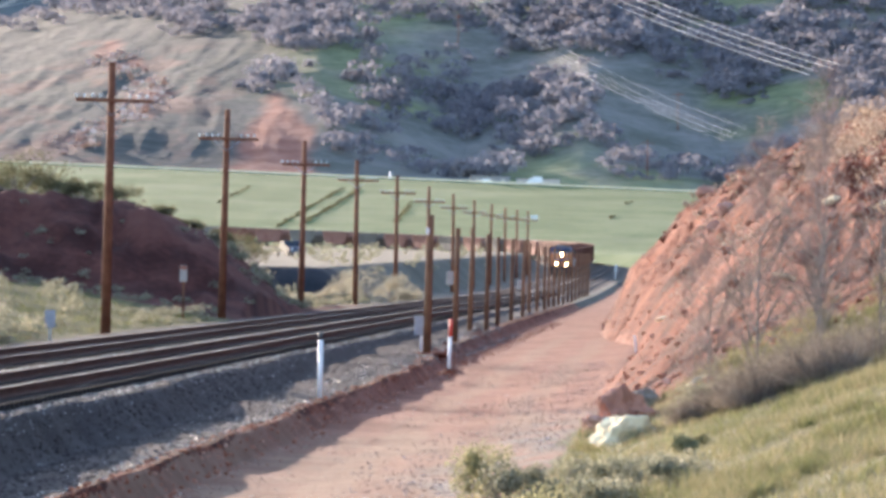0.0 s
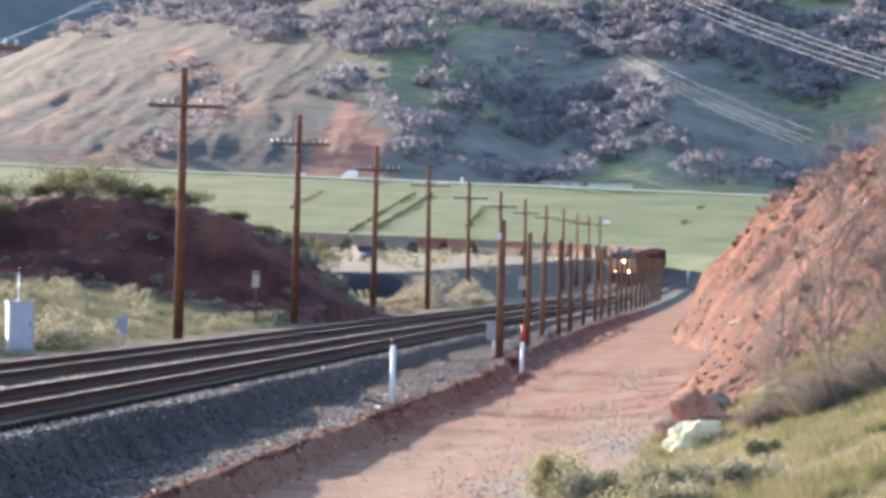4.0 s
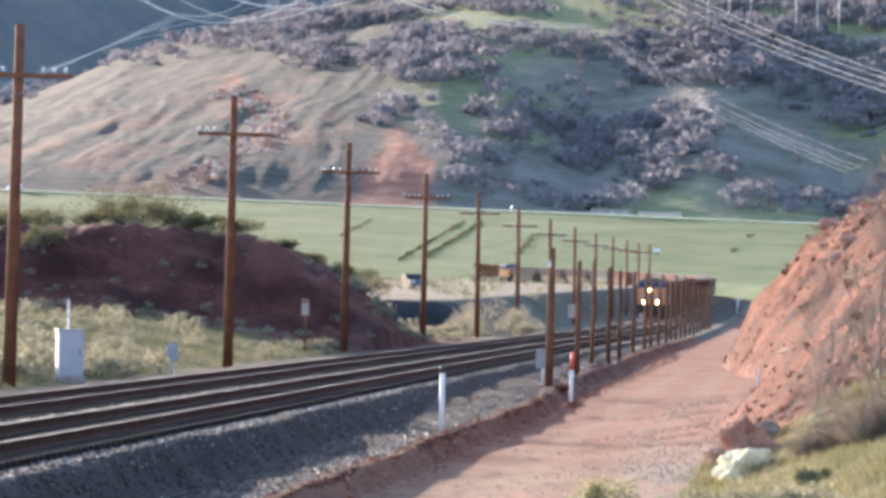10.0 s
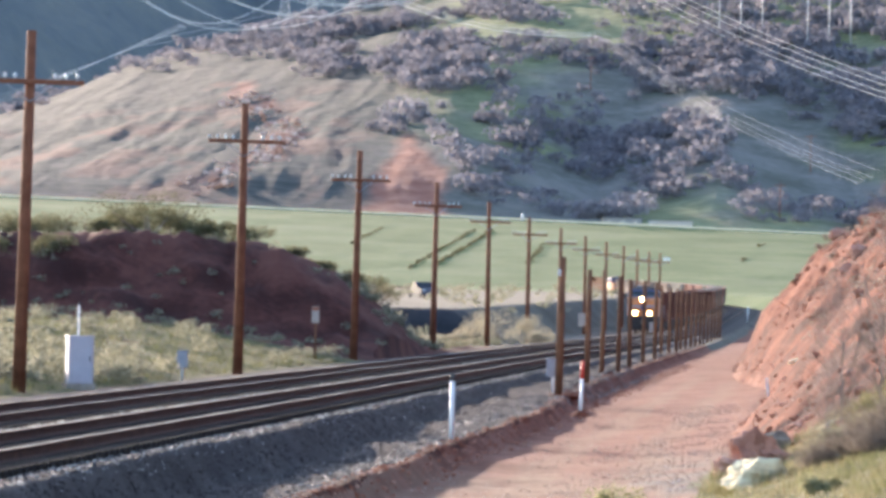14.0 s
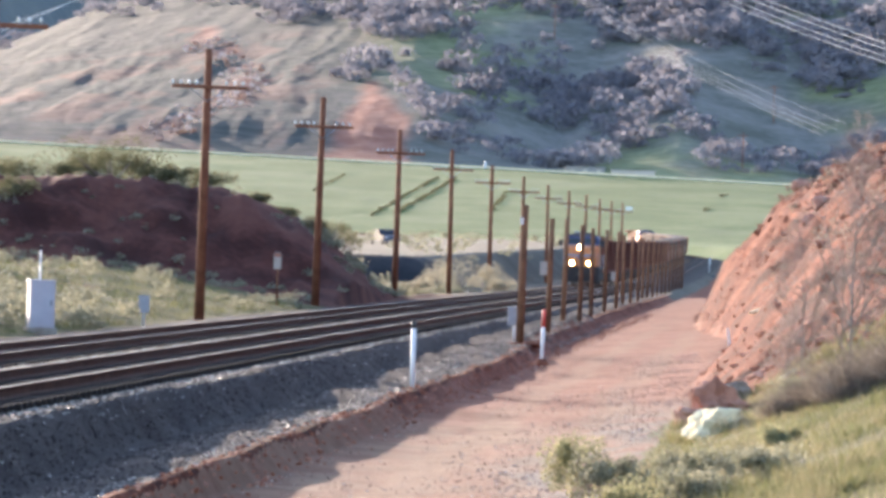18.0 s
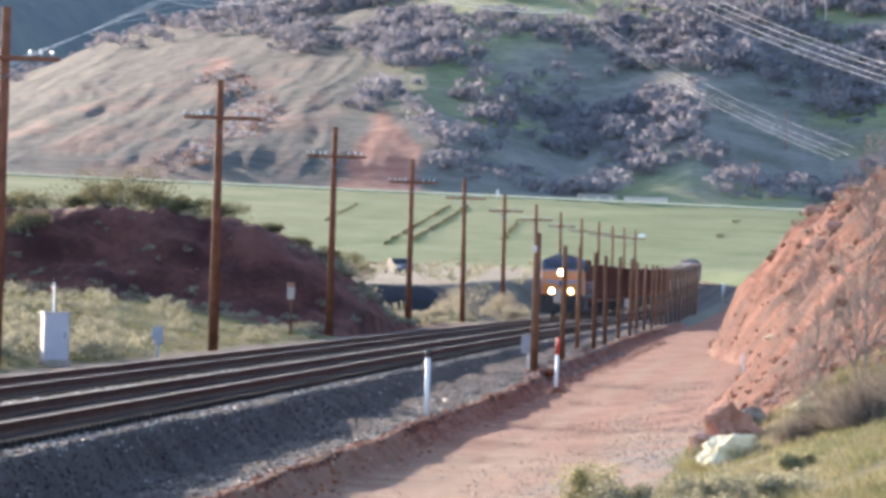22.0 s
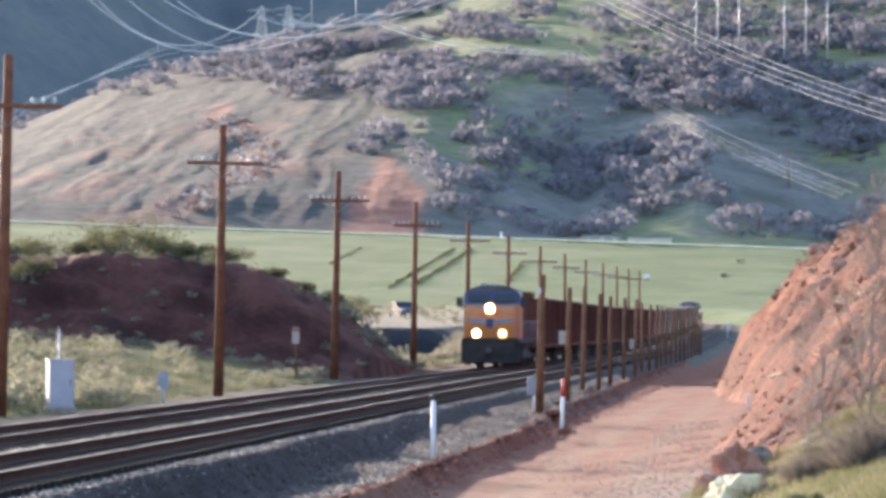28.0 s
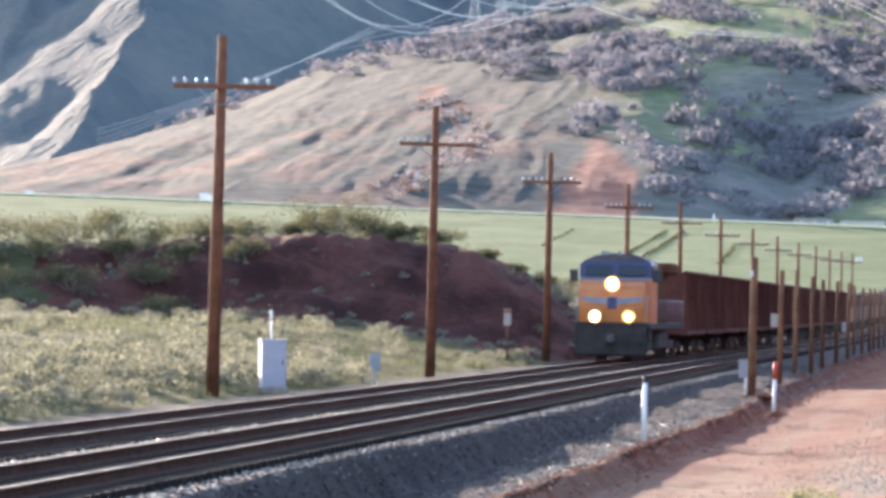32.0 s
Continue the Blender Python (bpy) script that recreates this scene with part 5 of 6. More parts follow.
for k, (x, y, h) in enumerate([(6.55, 66.5, 3.3), (7.25, 64.5, 3.0), (6.1, 69.5, 2.2), (7.7, 69, 2.3), (8.3, 66, 2.6), (5.75, 68, 1.3), (8.9, 70, 2.8), (6.9, 71.5, 1.8),
                               (10.6, 122, 2.0), (11.0, 129, 1.8), (11.6, 138, 1.5), (10.6, 106, 2.3), (11.2, 112, 2.1), (11.4, 101, 2.6), (9.6, 96, 2.2), (10.4, 92, 2.5), (9.2, 82, 2.4), (8.6, 76, 2.3)]):
    bare_tree((x, y, float(gz([x], [y])[0])), h, 300 + k, "leafless grey young tree growing on the red slope")
for k, (x, y, w, h) in enumerate([(6.0, 60.5, 1.2, 0.5), (6.9, 60, 1.4, 0.6), (6.4, 62.5, 1.1, 0.6), (5.35, 62.4, 0.7, 0.35), (7.8, 62, 1.1, 0.55), (8.8, 63, 1.1, 0.5), (7.3, 63.5, 1.1, 0.6)]):
    brush((x, y, float(gz([x], [y])[0]) - 0.03), w, h, M_DRYBUSH, "dry grey leafless brush on the grassy slope", 400 + k, 900)
OLIVE_LAB, SAGE_LAB = "olive green sagebrush at the road edge", "grey green sagebrush at the road edge"
for k, (x, y, w, h, mat, lab) in enumerate([(1.85, 48.6, 0.75, 0.98, M_OLIVE, OLIVE_LAB), (2.2, 47.6, 0.8, 0.7, M_SAGE, SAGE_LAB), (2.65, 47.4, 0.9, 0.72, M_SAGE, SAGE_LAB), (3.2, 48.5, 1.0, 0.6, M_SAGE, SAGE_LAB), (2.3, 45.6, 0.9, 0.5, M_OLIVE, OLIVE_LAB), (2.9, 45.4, 1.0, 0.5, M_SAGE, SAGE_LAB),
                                            (3.7, 46.5, 0.9, 0.45, M_SAGE, SAGE_LAB), (2.35, 52.5, 0.5, 0.4, M_OLIVE, OLIVE_LAB), (3.6, 52.0, 0.7, 0.35, M_OLIVE, OLIVE_LAB), (5.7, 66, 0.8, 0.5, M_SAGE, "grey green sagebrush under bare trees"), (4.5, 54.0, 0.6, 0.3, M_OLIVE, "olive green sagebrush on the grassy slope")]):
    shrub((x, y, float(gz([x], [y])[0]) - 0.05), w, h, 0.017, mat, lab, 420 + k, 2600, "shrub", "brush on the foreground slope")


def build_cliff_brush():
    rs = np.random.RandomState(23)
    pts, sizes = [], []
    for k in range(260):
        y = rs.uniform(70, 150)
        b = rs.uniform(1.5, 11)
        if y > 110 and b < 4.5:
            continue
        x = line_x(y) + float(np.interp(y, FOOT[:, 0], FOOT[:, 1])) + b
        w = rs.uniform(0.4, 1.3)
        q = bush_points(rs, 70, w, w * 0.8)
        pts.append(q + np.array([x, y, float(gz([x], [y])[0]) - 0.05]))
        sizes.append(np.full(70, 0.016 * w + 0.012))
    v, q = quad_leaves(np.concatenate(pts), np.concatenate(sizes), rs)
    tagged(mesh_np("cliff_brush", v, q, [M_DRYBUSH], None, False), "thin dry brush on the red slope", "brush", kind="stuff")


build_cliff_brush()
M_DARKBRUSH = node_mat("dark_dead_brush", [(0.2, (0.05, 0.042, 0.036)), (0.5, (0.10, 0.085, 0.07)), (0.85, (0.20, 0.17, 0.14))], 2, 0.85, 0, 6, island=0.5, thin=0.35)
for k, (x, y, w, h) in enumerate([(6.33, 61.0, 1.1, 0.5), (5.85, 61.6, 0.8, 0.42), (7.0, 60.6, 1.1, 0.5)]):
    brush((x, y, float(gz([x], [y])[0]) - 0.03), w, h, M_DARKBRUSH, "dark dead brush tangle on the grassy slope", 460 + k, 1700)


def build_cliff_tufts():
    rs = np.random.RandomState(29)
    pts, sizes = [], []
    for k in range(150):
        y = rs.uniform(95, 290)
        x = line_x(y) + float(np.interp(y, FOOT[:, 0], FOOT[:, 1])) + rs.uniform(3.2, 8.0)
        w = rs.uniform(0.3, 1.0)
        q = bush_points(rs, 70, w, w * 0.6)
        pts.append(q + np.array([x, y, float(gz([x], [y])[0]) - 0.06]))
        sizes.append(np.full(70, 0.045 * w + 0.012))
    v, q = quad_leaves(np.concatenate(pts), np.concatenate(sizes), rs)
    tagged(mesh_np("cliff_tufts", v, q, [M_DRYBUSH], None, False), "tan dry tufts on the upper cut slope", "tufts", kind="stuff")


build_cliff_tufts()


def build_skyline_brush():
    rs = np.random.RandomState(31)
    pts, sizes = [], []
    for k in range(240):
        y = rs.uniform(80, 175)
        x = line_x(y) + float(np.interp(y, FOOT[:, 0], FOOT[:, 1])) + rs.uniform(4.5, 12)
        w = rs.uniform(0.5, 1.7)
        q = bush_points(rs, 130, w, w * 1.0)
        pts.append(q + np.array([x, y, float(gz([x], [y])[0]) - 0.05]))
        sizes.append(np.full(130, 0.012 * w + 0.012))
    v, q = quad_leaves(np.concatenate(pts), np.concatenate(sizes), rs)
    tagged(mesh_np("skyline_brush", v, q, [M_TWIG], None, False), "tan leafless brush along the top of the cut", "brush", kind="stuff")


M_TWIG = node_mat("tan_twigs", [(0.2, (0.19, 0.14, 0.10)), (0.5, (0.30, 0.23, 0.17)), (0.85, (0.44, 0.36, 0.28))], 2, 0.85, 0, 6, island=0.5, thin=0.45)
build_skyline_brush()


# ---- markers, signs and cabinets beside the line ----
def marker(at, tall, top, mat_top, label, lean=0.0):
    t = thing("marker_post", at, label, "marker post")
    bm = bmesh.new()
    tube(bm, (0, 0, -0.15), (0, 0, tall - top), 0.047, None, 14)
    bmesh.ops.transform(bm, matrix=pose(0, 0, 0, 0, lean, 0), verts=bm.verts)
    part("tube", bm, M_WHITE, t)
    bm = bmesh.new()
    tube(bm, (0, 0, tall - top), (0, 0, tall - 0.02), 0.052, None, 14)
    tube(bm, (0, 0, tall - 0.02), (0, 0, tall), 0.052, 0.03, 14)
    bmesh.ops.transform(bm, matrix=pose(0, 0, 0, 0, lean, 0), verts=bm.verts)
    part("cap", bm, mat_top, t)
    bm = bmesh.new()
    bmesh.ops.create_cone(bm, cap_ends=True, segments=14, radius1=0.28, radius2=0.06, depth=0.14)
    part("soil_mound", bm, M_SOIL, t)
    return t


marker((0.15, 85.0, 0.02), 1.32, 0.15, M_BLACK, "white plastic marker post with a black cap")
marker((3.38, 111.8, 0.02), 1.31, 0.45, M_RED, "white marker post with a red upper part", 1.2)


M_OLDSIGN = node_mat("faded_sign_paint", two((0.36, 0.30, 0.25), (0.46, 0.39, 0.33)), 5, 0.7, 0.05, 6)
M_RUST = node_mat("faded_rust_red", two((0.30, 0.10, 0.06), (0.40, 0.16, 0.10)), 5, 0.8, 0.05, 6)


def small_sign(name, at, post_h, board, mat_board, mat_post, label, lean=0.0, rust=False):
    t = thing(name, at, label, "sign")
    w, h = board
    bm = bmesh.new()
    tube(bm, (0, 0, -0.2), (0, 0, post_h), 0.045, None, 10)
    bmesh.ops.transform(bm, matrix=pose(0, 0, 0, 0, lean, 0), verts=bm.verts)
    part("post", bm, mat_post, t)
    bm = bmesh.new()
    box(bm, 0, -0.08, post_h - h / 2 + 0.05, w, 0.05, h, 0.012)
    bd = part("board", bm, mat_board, t)
    if rust:
        bm = bmesh.new()
        box(bm, 0, -0.112, post_h + 0.05 - 0.1, w * 0.9, 0.012, 0.14, 0)
        part("panel", bm, M_RUST, bd, "faded red strip")
    return t


small_sign("trackside_box", (3.22, 134.0, 0.02), 1.05, (0.44, 0.55), M_GREY, M_WHITE, "small grey box on a white post by the fence")
bm_ = bmesh.new()
bmesh.ops.create_icosphere(bm_, subdivisions=2, radius=0.5)
for v_ in bm_.verts:
    v_.co = Vector((v_.co.x * 1.3, v_.co.y * 1.0, v_.co.z * 0.22 + 0.03 * noise.noise(v_.co * 4)))
_m = part("soil_heap", bm_, M_SOIL)
_m.matrix_basis = pose(3.4, 133.2, 0.02)
tagged(_m, "small heap of red soil at a post foot", "soil heap")
small_sign("trackside_sign", (-8.65, 149.0, 0.03), 0.9, (0.36, 0.58), M_GREY, M_WHITE, "small grey sign on a short white post")
small_sign("trackside_sign", (-5.76, 200.0, 0.33), 2.12, (0.32, 0.72), M_OLDSIGN, M_POST, "weathered white sign with a red strip on a wooden post", 0.5, True)


def fence_plate(at, w, h):
    t = thing("fence_plate", at, "small pale metal plate fixed to a fence post", "plate", "plates on the fence")
    bm = bmesh.new()
    box(bm, 0, 0, 0, w, 0.03, h, 0.012)
    part("plate", bm, M_OLDSIGN, t)
    bm = bmesh.new()
    box(bm, w * 0.25, 0.06, 0, w * 0.9, 0.08, 0.06, 0.01)
    part("bracket", bm, M_BLACK, t)


fence_plate((BASE + SLOPE * 156.0 + 3.5 - 0.2, 155.83, 2.24), 0.24, 0.46)
fence_plate((BASE + SLOPE * 239.0 + 3.05 - 0.2, 238.84, 1.75), 0.22, 0.5)
_t = thing("reflector_plate", (BASE + SLOPE * 133 + 3.8 - 0.03, 132.82, 3.66), "small white reflector plate on the first fence post", "reflector")
bm_ = bmesh.new()
box(bm_, 0, 0, 0, 0.09, 0.05, 0.2, 0.015)
part("plate", bm_, M_WHITE, _t)
_t = thing("survey_stake", (9.0, 125.0, float(gz([9.0], [125.0])[0])), "leaning pale wooden survey stake", "stake")
bm_ = bmesh.new()
box(bm_, 0, 0, 0.38, 0.06, 0.03, 0.9, 0.005, pose(0, 0, 0, 0, -7, 0))
part("lath", bm_, M_WHITE, _t)


def signal_cabinet(at):
    t = thing("signal_cabinet", at, "pale grey metal signal cabinet with an aerial beside the line", "cabinet")
    bm = bmesh.new()
    box(bm, 0, 0, 0.85, 0.72, 0.6, 1.34, 0.02)
    body = part("body", bm, M_CABINET, t)
    bm = bmesh.new()
    box(bm, 0, 0, 1.535, 0.78, 0.66, 0.05, 0.015)
    part("lid", bm, M_CABINET, t)
    bm = bmesh.new()
    box(bm, 0, -0.31, 0.85, 0.64, 0.025, 1.22, 0.008)
    door = part("door", bm, M_CABINET, body)
    bm = bmesh.new()
    box(bm, 0.24, -0.335, 0.9, 0.03, 0.03, 0.16, 0.006)
    part("handle", bm, M_GRIME, body)
    bm = bmesh.new()
    box(bm, 0, 0, 0.03, 0.86, 0.74, 0.34, 0.02)
    part("plinth", bm, M_GREYROCK, t, "grey concrete plinth")
    bm = bmesh.new()
    tube(bm, (0.02, 0.4, -0.1), (0.02, 0.4, 2.42), 0.026, None, 10)
    part("aerial_mast", bm, M_WHITE, t, "white aerial mast")
    bm = bmesh.new()
    tube(bm, (0.02, 0.4, 2.42), (0.02, 0.4, 2.54), 0.06, 0.02, 10)
    part("aerial", bm, M_BLACK, t)
    return t


M_CABINET = node_mat("pale_cabinet_paint", two((0.42, 0.40, 0.44), (0.49, 0.47, 0.50)), 3, 0.55, 0.03, 6)
signal_cabinet((-10.45, 129.3, 0.0, 0, 0, 14))


# ---- parked pickup on the terrace ----
def road_vehicle(name, at, kind, paint, label):
    """A car, pickup or lorry facing its own +x."""
    t = thing(name, at, label, "vehicle")
    bm = bmesh.new()
    if kind == "lorry":
        prism_x(bm, [(-2.4, 0.8), (-2.4, 3.0), (1.0, 3.0), (1.0, 0.8)], -1.2, 1.2)
        part("cargo_box", bm, paint, t)
        bm = bmesh.new()
        prism_x(bm, [(1.1, 0.5), (1.1, 2.5), (2.0, 2.4), (2.5, 1.6), (3.1, 1.45), (3.2, 0.5)], -1.05, 1.05)
        body = part("cab", bm, paint, t)
        glass, wheels, r = [(2.04, 2.3), (2.45, 1.68)], (-1.5, 2.3), 0.45
    else:
        long = 2.7 if kind == "pickup" else 2.3
        prism_x(bm, [(-long, 0.45), (-long, 1.05), (-0.9, 1.1), (-0.75, 1.75), (0.5, 1.8), (1.15, 1.15), (long - 0.1, 1.0), (long, 0.45)] if kind == "pickup" else [(-long, 0.4), (-long, 0.95), (-1.7, 1.5), (0.3, 1.5), (1.0, 0.98), (long - 0.1, 0.8), (long, 0.4)], -0.95, 0.95)
        body = part("body", bm, paint, t)
        glass, wheels, r = [(0.56, 1.72), (1.1, 1.2)], (-long + 0.9, long - 0.9), 0.36
    bm = bmesh.new()
    (xa, za), (xb, zb) = glass
    tilt = math.degrees(math.atan2(za - zb, xb - xa))
    box(bm, 0, 0, 0, math.hypot(xb - xa, za - zb), 1.6, 0.04, 0, pose((xa + xb) / 2 + 0.03, 0, (za + zb) / 2 + 0.03, 0, tilt, 0))
    part("windshield", bm, M_GLASS, body)
    for wx in wheels:
        for wy in (-0.88, 0.88):
            bm = bmesh.new()
            tube(bm, (wx, wy - 0.12, r), (wx, wy + 0.12, r), r, None, 14)
            part("wheel", bm, M_BLACK, t)
    for wy in (-0.7, 0.7):
        bm = bmesh.new()
        fx = {"lorry": 3.18, "pickup": 2.66, "car": 2.26}[kind]
        box(bm, fx, wy, 0.85 if kind != "car" else 0.65, 0.08, 0.3, 0.16, 0.02)
        part("headlamp", bm, M_WHITE, body)
    return t


def prism_x(bm, outline, y0, y1):
    a = [bm.verts.new((x, y0, z)) for x, z in outline]
    b = [bm.verts.new((x, y1, z)) for x, z in outline]
    k = len(outline)
    bm.faces.new(a)
    bm.faces.new(b[::-1])
    for i in range(k):
        bm.faces.new((a[(i + 1) % k], a[i], b[i], b[(i + 1) % k]))
    bmesh.ops.recalc_face_normals(bm, faces=bm.faces[:])


M_NAVY = node_mat("dark_blue_car_paint", two((0.02, 0.025, 0.05), (0.035, 0.04, 0.075)), 2, 0.3, 0, 6)
road_vehicle("pickup", (-2.8, 520.0, float(gz([-2.8], [520.0])[0]), 0, 0, -70), "pickup", M_NAVY, "dark blue pickup parked on the terrace")

# ---- highway on top of the meadow slope ----
M_ASPHALT = node_mat("asphalt", two((0.045, 0.045, 0.047), (0.075, 0.074, 0.072)), 0.2, 0.9, 0.2, 12)
M_GUARD = node_mat("white_barrier_paint", two((0.88, 0.72, 0.44), (0.92, 0.78, 0.50)), 0.3, 0.6, 0.05, 10)
M_CONCRETE = node_mat("pale_concrete", two((0.46, 0.40, 0.33), (0.56, 0.49, 0.41)), 0.3, 0.85, 0.1, 10)


def highway_z(x):
    return float(34.3 - 0.026 * x)


def build_highway():
    bm = bmesh.new()
    xs = np.arange(-700, 701, 20.0)
    lo = [bm.verts.new((x, 1592.0, highway_z(x) + 0.25)) for x in xs]
    hi = [bm.verts.new((x, 1613.0, highway_z(x) + 0.25)) for x in xs]
    lob = [bm.verts.new((x, 1591.0, highway_z(x) - 1.0)) for x in xs]
    for i in range(len(xs) - 1):
        bm.faces.new((lo[i], lo[i + 1], hi[i + 1], hi[i]))
        bm.faces.new((lob[i], lob[i + 1], lo[i + 1], lo[i]))
    tagged(part("highway", bm, M_ASPHALT), "asphalt highway on top of the green slope", "road", kind="structure")
    t = tagged(thing("concrete_barrier", (0, 0, 0), "pale concrete barrier along the highway edge", "barrier"), kind="structure")
    bm = bmesh.new()
    prism(bm, [(-0.28, 0), (-0.12, 0.18), (-0.1, 0.55), (0.1, 0.55), (0.12, 0.18), (0.28, 0)], -10.0, 10.0)
    seg = part("barrier_length", bm, M_GUARD, t)
    for k in range(-17, 18):
        o = seg if k == -17 else seg.copy()
        if k != -17:
            scene.collection.objects.link(o)
        x = 20.06 * k
        o.matrix_basis = pose(x, 1591.6, highway_z(x) + 0.24, 0, math.degrees(math.atan(0.026)), 0)


build_highway()


M_SHEDGREY = node_mat("dull_grey_cladding", two((0.24, 0.23, 0.22), (0.32, 0.30, 0.28)), 0.5, 0.85, 0.1, 8)


def shed(at, sx, sy, sz, mat, label):
    t = thing("roadside_shed", at, label, "shed", "low buildings by the highway")
    bm = bmesh.new()
    box(bm, 0, 0, sz / 2 - 0.5, sx, sy, sz + 1, 0.03)
    wall = part("wall", bm, mat, t)
    bm = bmesh.new()
    box(bm, 0, 0, sz + 0.12, sx + 0.5, sy + 0.5, 0.24, 0.03)
    part("roof", bm, M_SHEDGREY, t)
    for k in range(max(2, int(sx / 4))):
        bm = bmesh.new()
        box(bm, -sx / 2 + (k + 0.5) * sx / max(2, int(sx / 4)), -sy / 2 - 0.02, sz * 0.5, 1.4, 0.06, 1.0, 0)
        part("panel", bm, M_CONCRETE, wall)
    return t


shed((62.0, 1606.0, highway_z(62.0) + 0.25), 14, 4, 2.6, M_SHEDGREY, "low grey shed beside the highway")
shed((79.0, 1604.0, highway_z(79.0) + 0.25), 15.5, 3.5, 2.3, M_CONCRETE, "low pale concrete wall building beside the highway")
_t = thing("highway_post", (26.2, 1590.5, highway_z(26.2) - 0.6), "white post at the highway edge", "post")
bm_ = bmesh.new()
tube(bm_, (0, 0, 0), (0, 0, 3.2), 0.35, 0.3, 8)
part("post", bm_, M_WHITE, _t)
_t = thing("marker_board", (65.6, 1350.0, float(gz([65.6], [1350.0])[0])), "white marker board on the green slope", "marker")
bm_ = bmesh.new()
box(bm_, 0, 0, 1.2, 2.0, 0.2, 0.9, 0.05)
part("board", bm_, M_WHITE, _t)
for sx_ in (-0.8, 0.8):
    bm_ = bmesh.new()
    tube(bm_, (sx_, 0.1, -0.5), (sx_, 0.1, 1.2), 0.08, None, 8)
    part("leg", bm_, M_GREY, _t)
_t = thing("signal_mast", (42.7, 640.0, float(gz([42.7], [640.0])[0])), "small pale signal mast on the terrace edge", "signal")
bm_ = bmesh.new()
tube(bm_, (0, 0, -0.3), (0, 0, 1.9), 0.07, None, 8)
part("mast", bm_, M_WHITE, _t)
for z_ in (1.2, 1.75):
    bm_ = bmesh.new()
    box(bm_, 0.08, -0.05, z_, 0.32, 0.2, 0.36, 0.03)
    part("signal_head", bm_, M_WHITE, _t)

MOVERS = []
for _name, _kind, _mat, _lab, _x0, _vx in (("lorry", "lorry", M_WHITE, "white lorry driving along the highway", 77.7, -22.7), ("car", "car", M_WHITE, "white car driving along the highway", 59.5, -22.7),
                                          ("lorry", "lorry", M_WHITE, "white lorry driving along the highway", -608.0, 14.2), ("car", "car", M_WHITE, "white car driving along the highway", -671.0, 14.2)):
    _y = 1596.5 if _vx < 0 else 1600.5
    _v = road_vehicle(_name, (0, 0, 0), _kind, _mat, _lab)
    MOVERS.append((_v, [(t, pose(_x0 + _vx * t, _y, highway_z(_x0 + _vx * t) + 0.26, 0, 0, 180 if _vx < 0 else 0)) for t in (0, 8, 16, 24, 32)]))

# ---- power lines ----
M_PALE = node_mat("pale_weathered_steel", two((0.42, 0.41, 0.40), (0.54, 0.53, 0.51)), 0.5, 0.6, 0, 6, 0.2)
M_WIRE = node_mat("bright_aluminium_wire", two((0.74, 0.71, 0.66), (0.84, 0.81, 0.76)), 0.1, 0.85, 0, 6)


def wire(name, a, b, sag, r, label, group):
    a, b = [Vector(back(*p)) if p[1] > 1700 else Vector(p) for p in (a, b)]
    n = 16
    pts = [a.lerp(b, i / n) - Vector((0, 0, 4 * sag * (i / n) * (1 - i / n))) for i in range(n + 1)]
    bm = bmesh.new()
    rings = []
    for i, p in enumerate(pts):
        d = (pts[min(i + 1, n)] - pts[max(i - 1, 0)]).normalized()
        s = d.cross(Vector((0, 0, 1))).normalized()
        u = s.cross(d)
        rings.append([bm.verts.new(p + (s * math.cos(w) + u * math.sin(w)) * r) for w in (0, 1.5708, 3.1416, 4.7124)])
    for i in range(n):
        for j in range(4):
            bm.faces.new((rings[i][j], rings[i][(j + 1) % 4], rings[i + 1][(j + 1) % 4], rings[i + 1][j])).smooth = True
    return tagged(part(name, bm, M_WIRE), label, "power line", group)


W_LAB, W_GRP = "sunlit overhead power wire spanning the valley", "power wires"
for dx, dz in ((0, 1.4), (0.9, 2.0), (2.2, 2.4), (3.4, 3.6)):
    wire("power_wire", (58.9 + dx, 1900, 118 + dz), (118 + 1.9 * dx, 1300, 38.4 + 1.6 * dz), 5.0, 0.034, W_LAB, W_GRP)
for dx, dz in ((0, 0), (3, 1.4), (9, 2.4), (12, 3.8)):
    wire("power_wire", (80 + dx, 2140, 157 + dz), (186.5 + dx, 1711, 78.5 + dz), 4.5, 0.1, W_LAB, W_GRP)
for (xa, za), (xb, zb), sag in (((-190, 200), (-50, 134), 47), ((-180, 206), (-71.9, 134), 46), ((-160, 185), (-20, 135), 34), ((-139, 178), (-60, 126), 19), ((-172, 196), (-36, 134), 44), ((-71.9, 132.4), (-29, 134), 5.0), ((-62, 131), (1.6, 138), 6), ((-60, 132), (10, 148), 10), ((-29, 133.7), (40, 160), 8)):
    wire("power_wire", (xa, 1900, za), (xb, 1900, zb), sag, 0.15, W_LAB, W_GRP)
for k, dz in enumerate((0, 0.9, 4.5, 6.5)):
    wire("power_wire", (-25.7, 2000, 137.4 + 0.4 * dz), (58.9, 1900, 118 + 0.2 * dz), 5, 0.06 if k else 0.11, W_LAB, W_GRP)
for dz in (0, 2.5, 5.5, 8):
    wire("power_wire", (-141 + dz, 2400, 152), (-290, 2400, 86 + dz), 3, 0.09, W_LAB, W_GRP)
for dz in (0, 3):
    wire("power_wire", (-85, 2400, 157 + dz), (-165, 2400, 138 + dz), 1.5, 0.09, W_LAB, W_GRP)


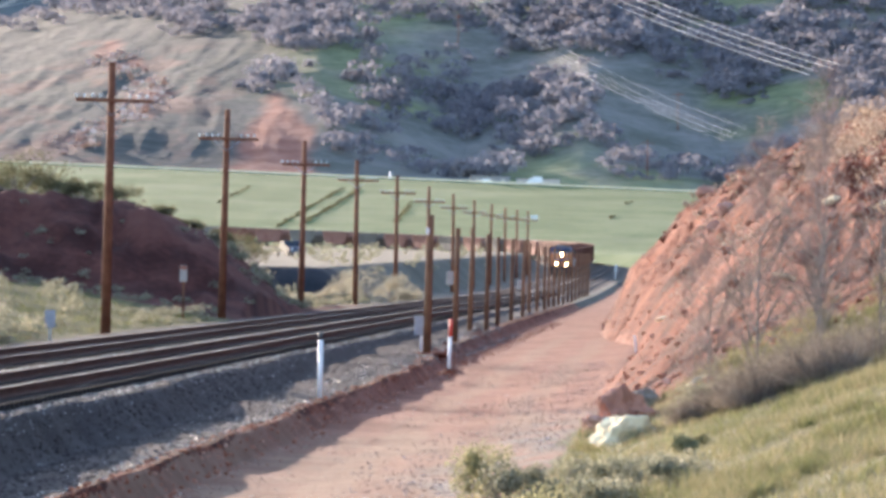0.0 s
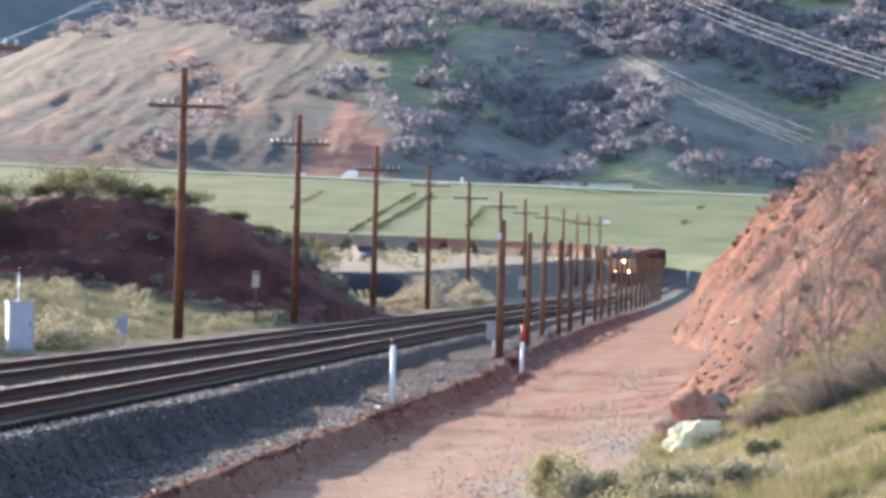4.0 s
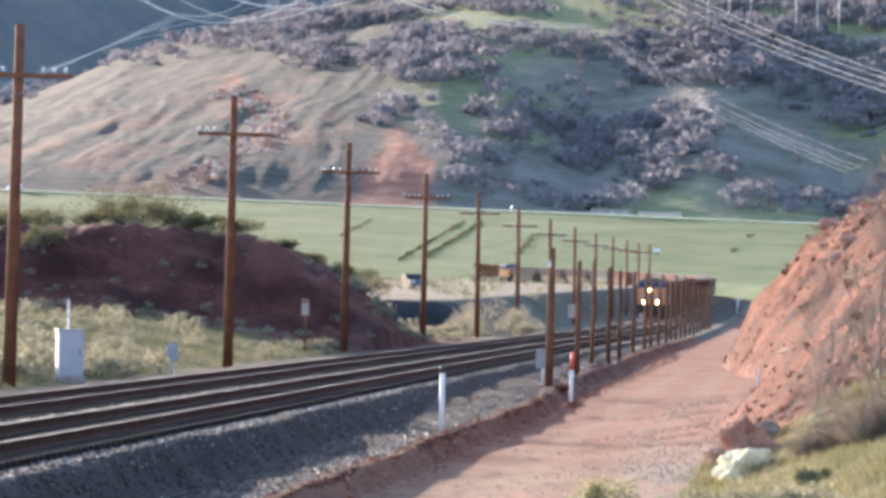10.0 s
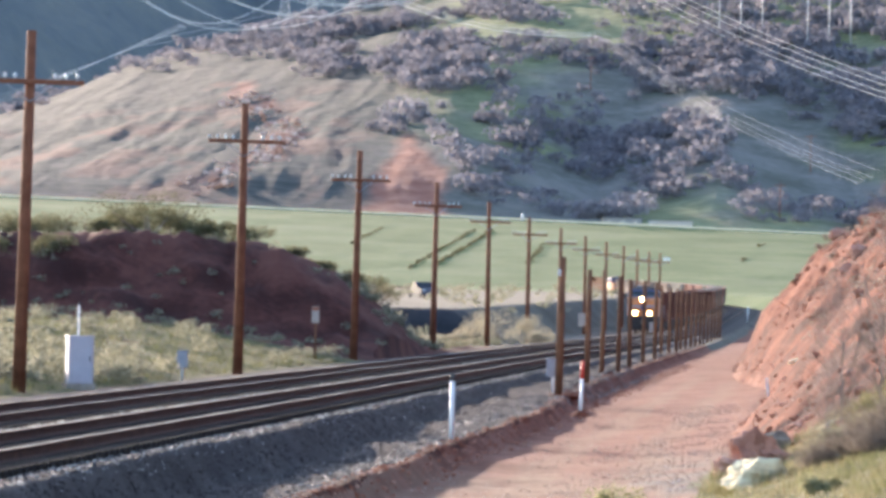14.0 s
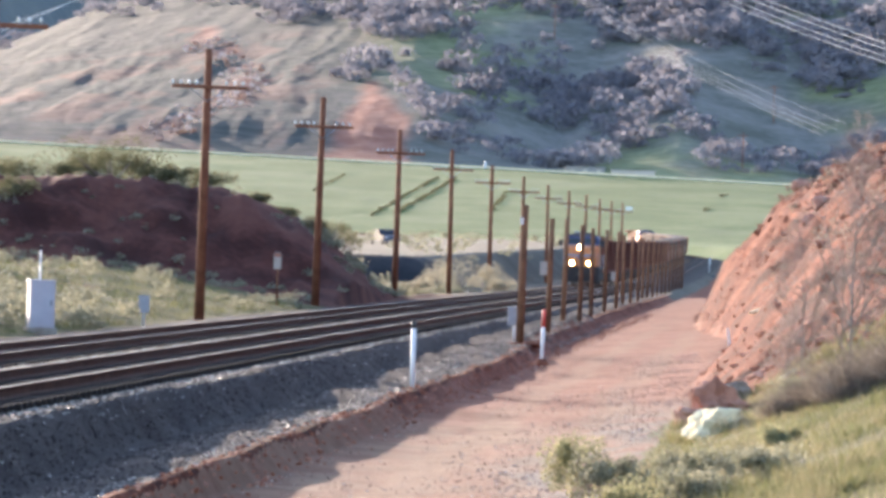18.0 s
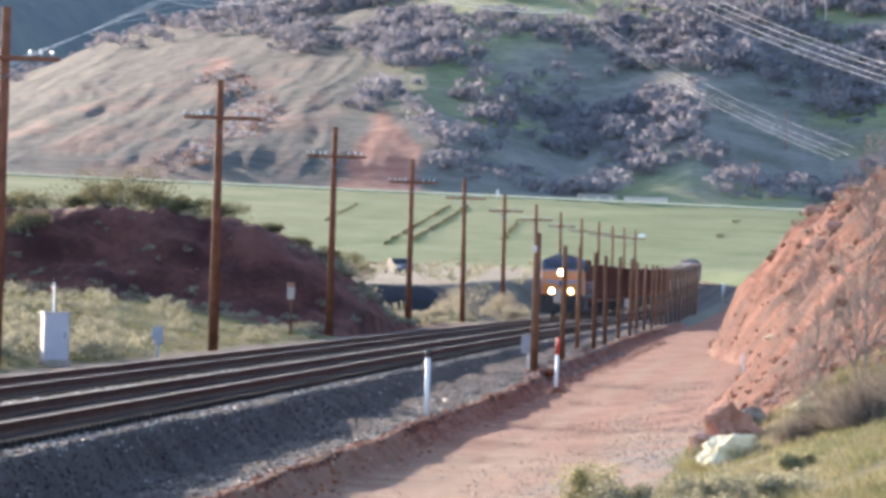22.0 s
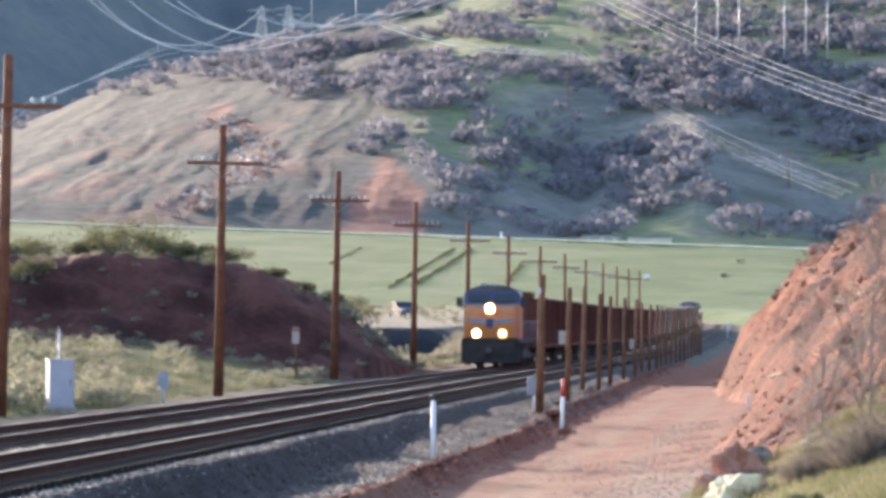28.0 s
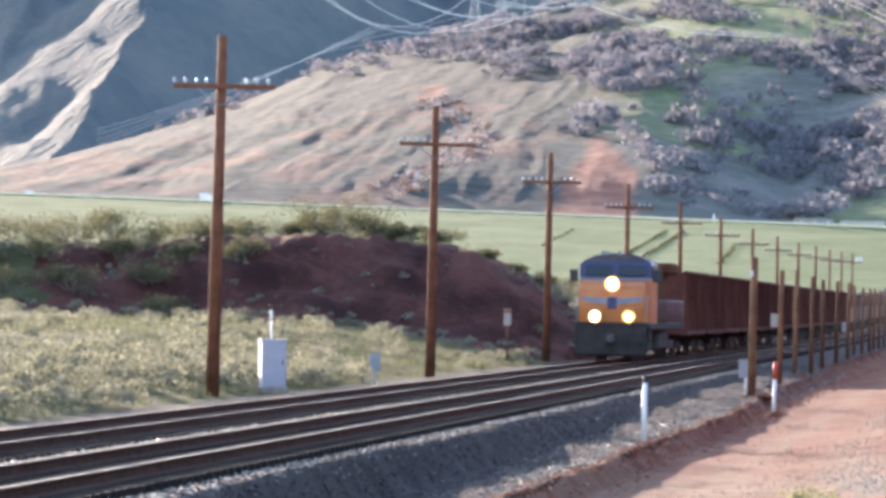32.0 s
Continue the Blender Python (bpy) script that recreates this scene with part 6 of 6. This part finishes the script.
def pole_frame(x, y, gap, tall, label):
    """A structure of three tall poles with a beam between them."""
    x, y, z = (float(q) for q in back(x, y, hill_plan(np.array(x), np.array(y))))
    t = thing("transmission_frame", (x, y, z), label, "transmission tower", "power line structures on the hill")
    for k in (-1, 0, 1):
        bm = bmesh.new()
        tube(bm, (k * gap, 0, -4), (k * gap, 0, tall), 0.36, 0.26, 8)
        part("pole", bm, M_PALE, t)
    bm = bmesh.new()
    box(bm, 0, -0.4, tall - 2.5, gap * 2 + 6, 0.35, 0.45, 0.03)
    part("beam", bm, M_PALE, t)
    for k in (-1, 0, 1):
        bm = bmesh.new()
        for j in range(6):
            tube(bm, (k * gap + 1.2, -0.4, tall - 2.9 - 0.35 * j), (k * gap + 1.2, -0.4, tall - 3.1 - 0.35 * j), 0.22, 0.1, 6)
        part("insulator_string", bm, M_INSUL, t)
    return t


def lattice_tower(x, y, tall, wide, label):
    x, y, z = (float(q) for q in back(x, y, hill_plan(np.array(x), np.array(y))))
    t = thing("lattice_tower", (x, y, z), label, "transmission tower", "power line structures on the hill")
    c = [(-1, -1), (1, -1), (1, 1), (-1, 1)]
    wd = lambda h: wide * (1 - 0.72 * h / tall)
    for sx, sy in c:
        bm = bmesh.new()
        tube(bm, (sx * wd(-2), sy * wd(-2), -2), (sx * wd(tall), sy * wd(tall), tall), 0.28, 0.2, 5)
        part("leg", bm, M_PALE, t)
    bm = bmesh.new()
    n = 6
    for i in range(n):
        h0, h1 = tall * i / n, tall * (i + 1) / n
        for k in range(4):
            a, b = c[k], c[(k + 1) % 4]
            tube(bm, (a[0] * wd(h0), a[1] * wd(h0), h0), (b[0] * wd(h1), b[1] * wd(h1), h1), 0.13, None, 4)
            tube(bm, (b[0] * wd(h0), b[1] * wd(h0), h0), (a[0] * wd(h1), a[1] * wd(h1), h1), 0.13, None, 4)
            tube(bm, (a[0] * wd(h1), a[1] * wd(h1), h1), (b[0] * wd(h1), b[1] * wd(h1), h1), 0.13, None, 4)
    part("bracing", bm, M_PALE, t)
    for f in (0.72, 0.9):
        bm = bmesh.new()
        for s in (-1, 1):
            tube(bm, (0, 0, tall * f + 1.2), (s * wide * 2.2, 0, tall * f), 0.16, 0.1, 4)
            tube(bm, (0, 0, tall * f), (s * wide * 2.2, 0, tall * f), 0.16, 0.1, 4)
        part("arm", bm, M_PALE, t)
    return t


pole_frame(127.0, 1985, 10.4, 36, "tall pale three-pole transmission frame on the hill")
pole_frame(162.5, 1945, 10.2, 36, "tall pale three-pole transmission frame on the hill")
pole_frame(-38.0, 2352, 27, 37, "tall pale three-pole transmission frame behind the ridge")
pole_frame(112, 2250, 11.5, 32, "tall pale three-pole transmission frame on the hill")
lattice_tower(-87, 2352, 26, 4.1, "pale steel lattice transmission tower on the ridge")
lattice_tower(28.0, 2348, 26, 4.3, "pale steel lattice transmission tower on the ridge")
lattice_tower(77, 2345, 26, 4.3, "pale steel lattice transmission tower on the ridge")
lattice_tower(-73, 2356, 22, 3.8, "pale steel lattice transmission tower on the ridge")
for _x, _y, _h in ((140.0, 1750, 16), (120.4, 1640, 14), (58.9, 1900, 16)):
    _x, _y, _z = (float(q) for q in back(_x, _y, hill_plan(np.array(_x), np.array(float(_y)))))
    _t = thing("wooden_power_pole", (_x, _y, _z), "thin wooden power pole at the foot of the hill", "utility pole", "power line structures on the hill")
    bm_ = bmesh.new()
    tube(bm_, (0, 0, -3), (0, 0, _h), 0.22, 0.16, 8)
    part("pole", bm_, M_POLE, _t)
    bm_ = bmesh.new()
    box(bm_, 0, -0.25, _h - 1.2, 4.5, 0.2, 0.25, 0.02)
    part("crossarm", bm_, M_POLE, _t)


motions()
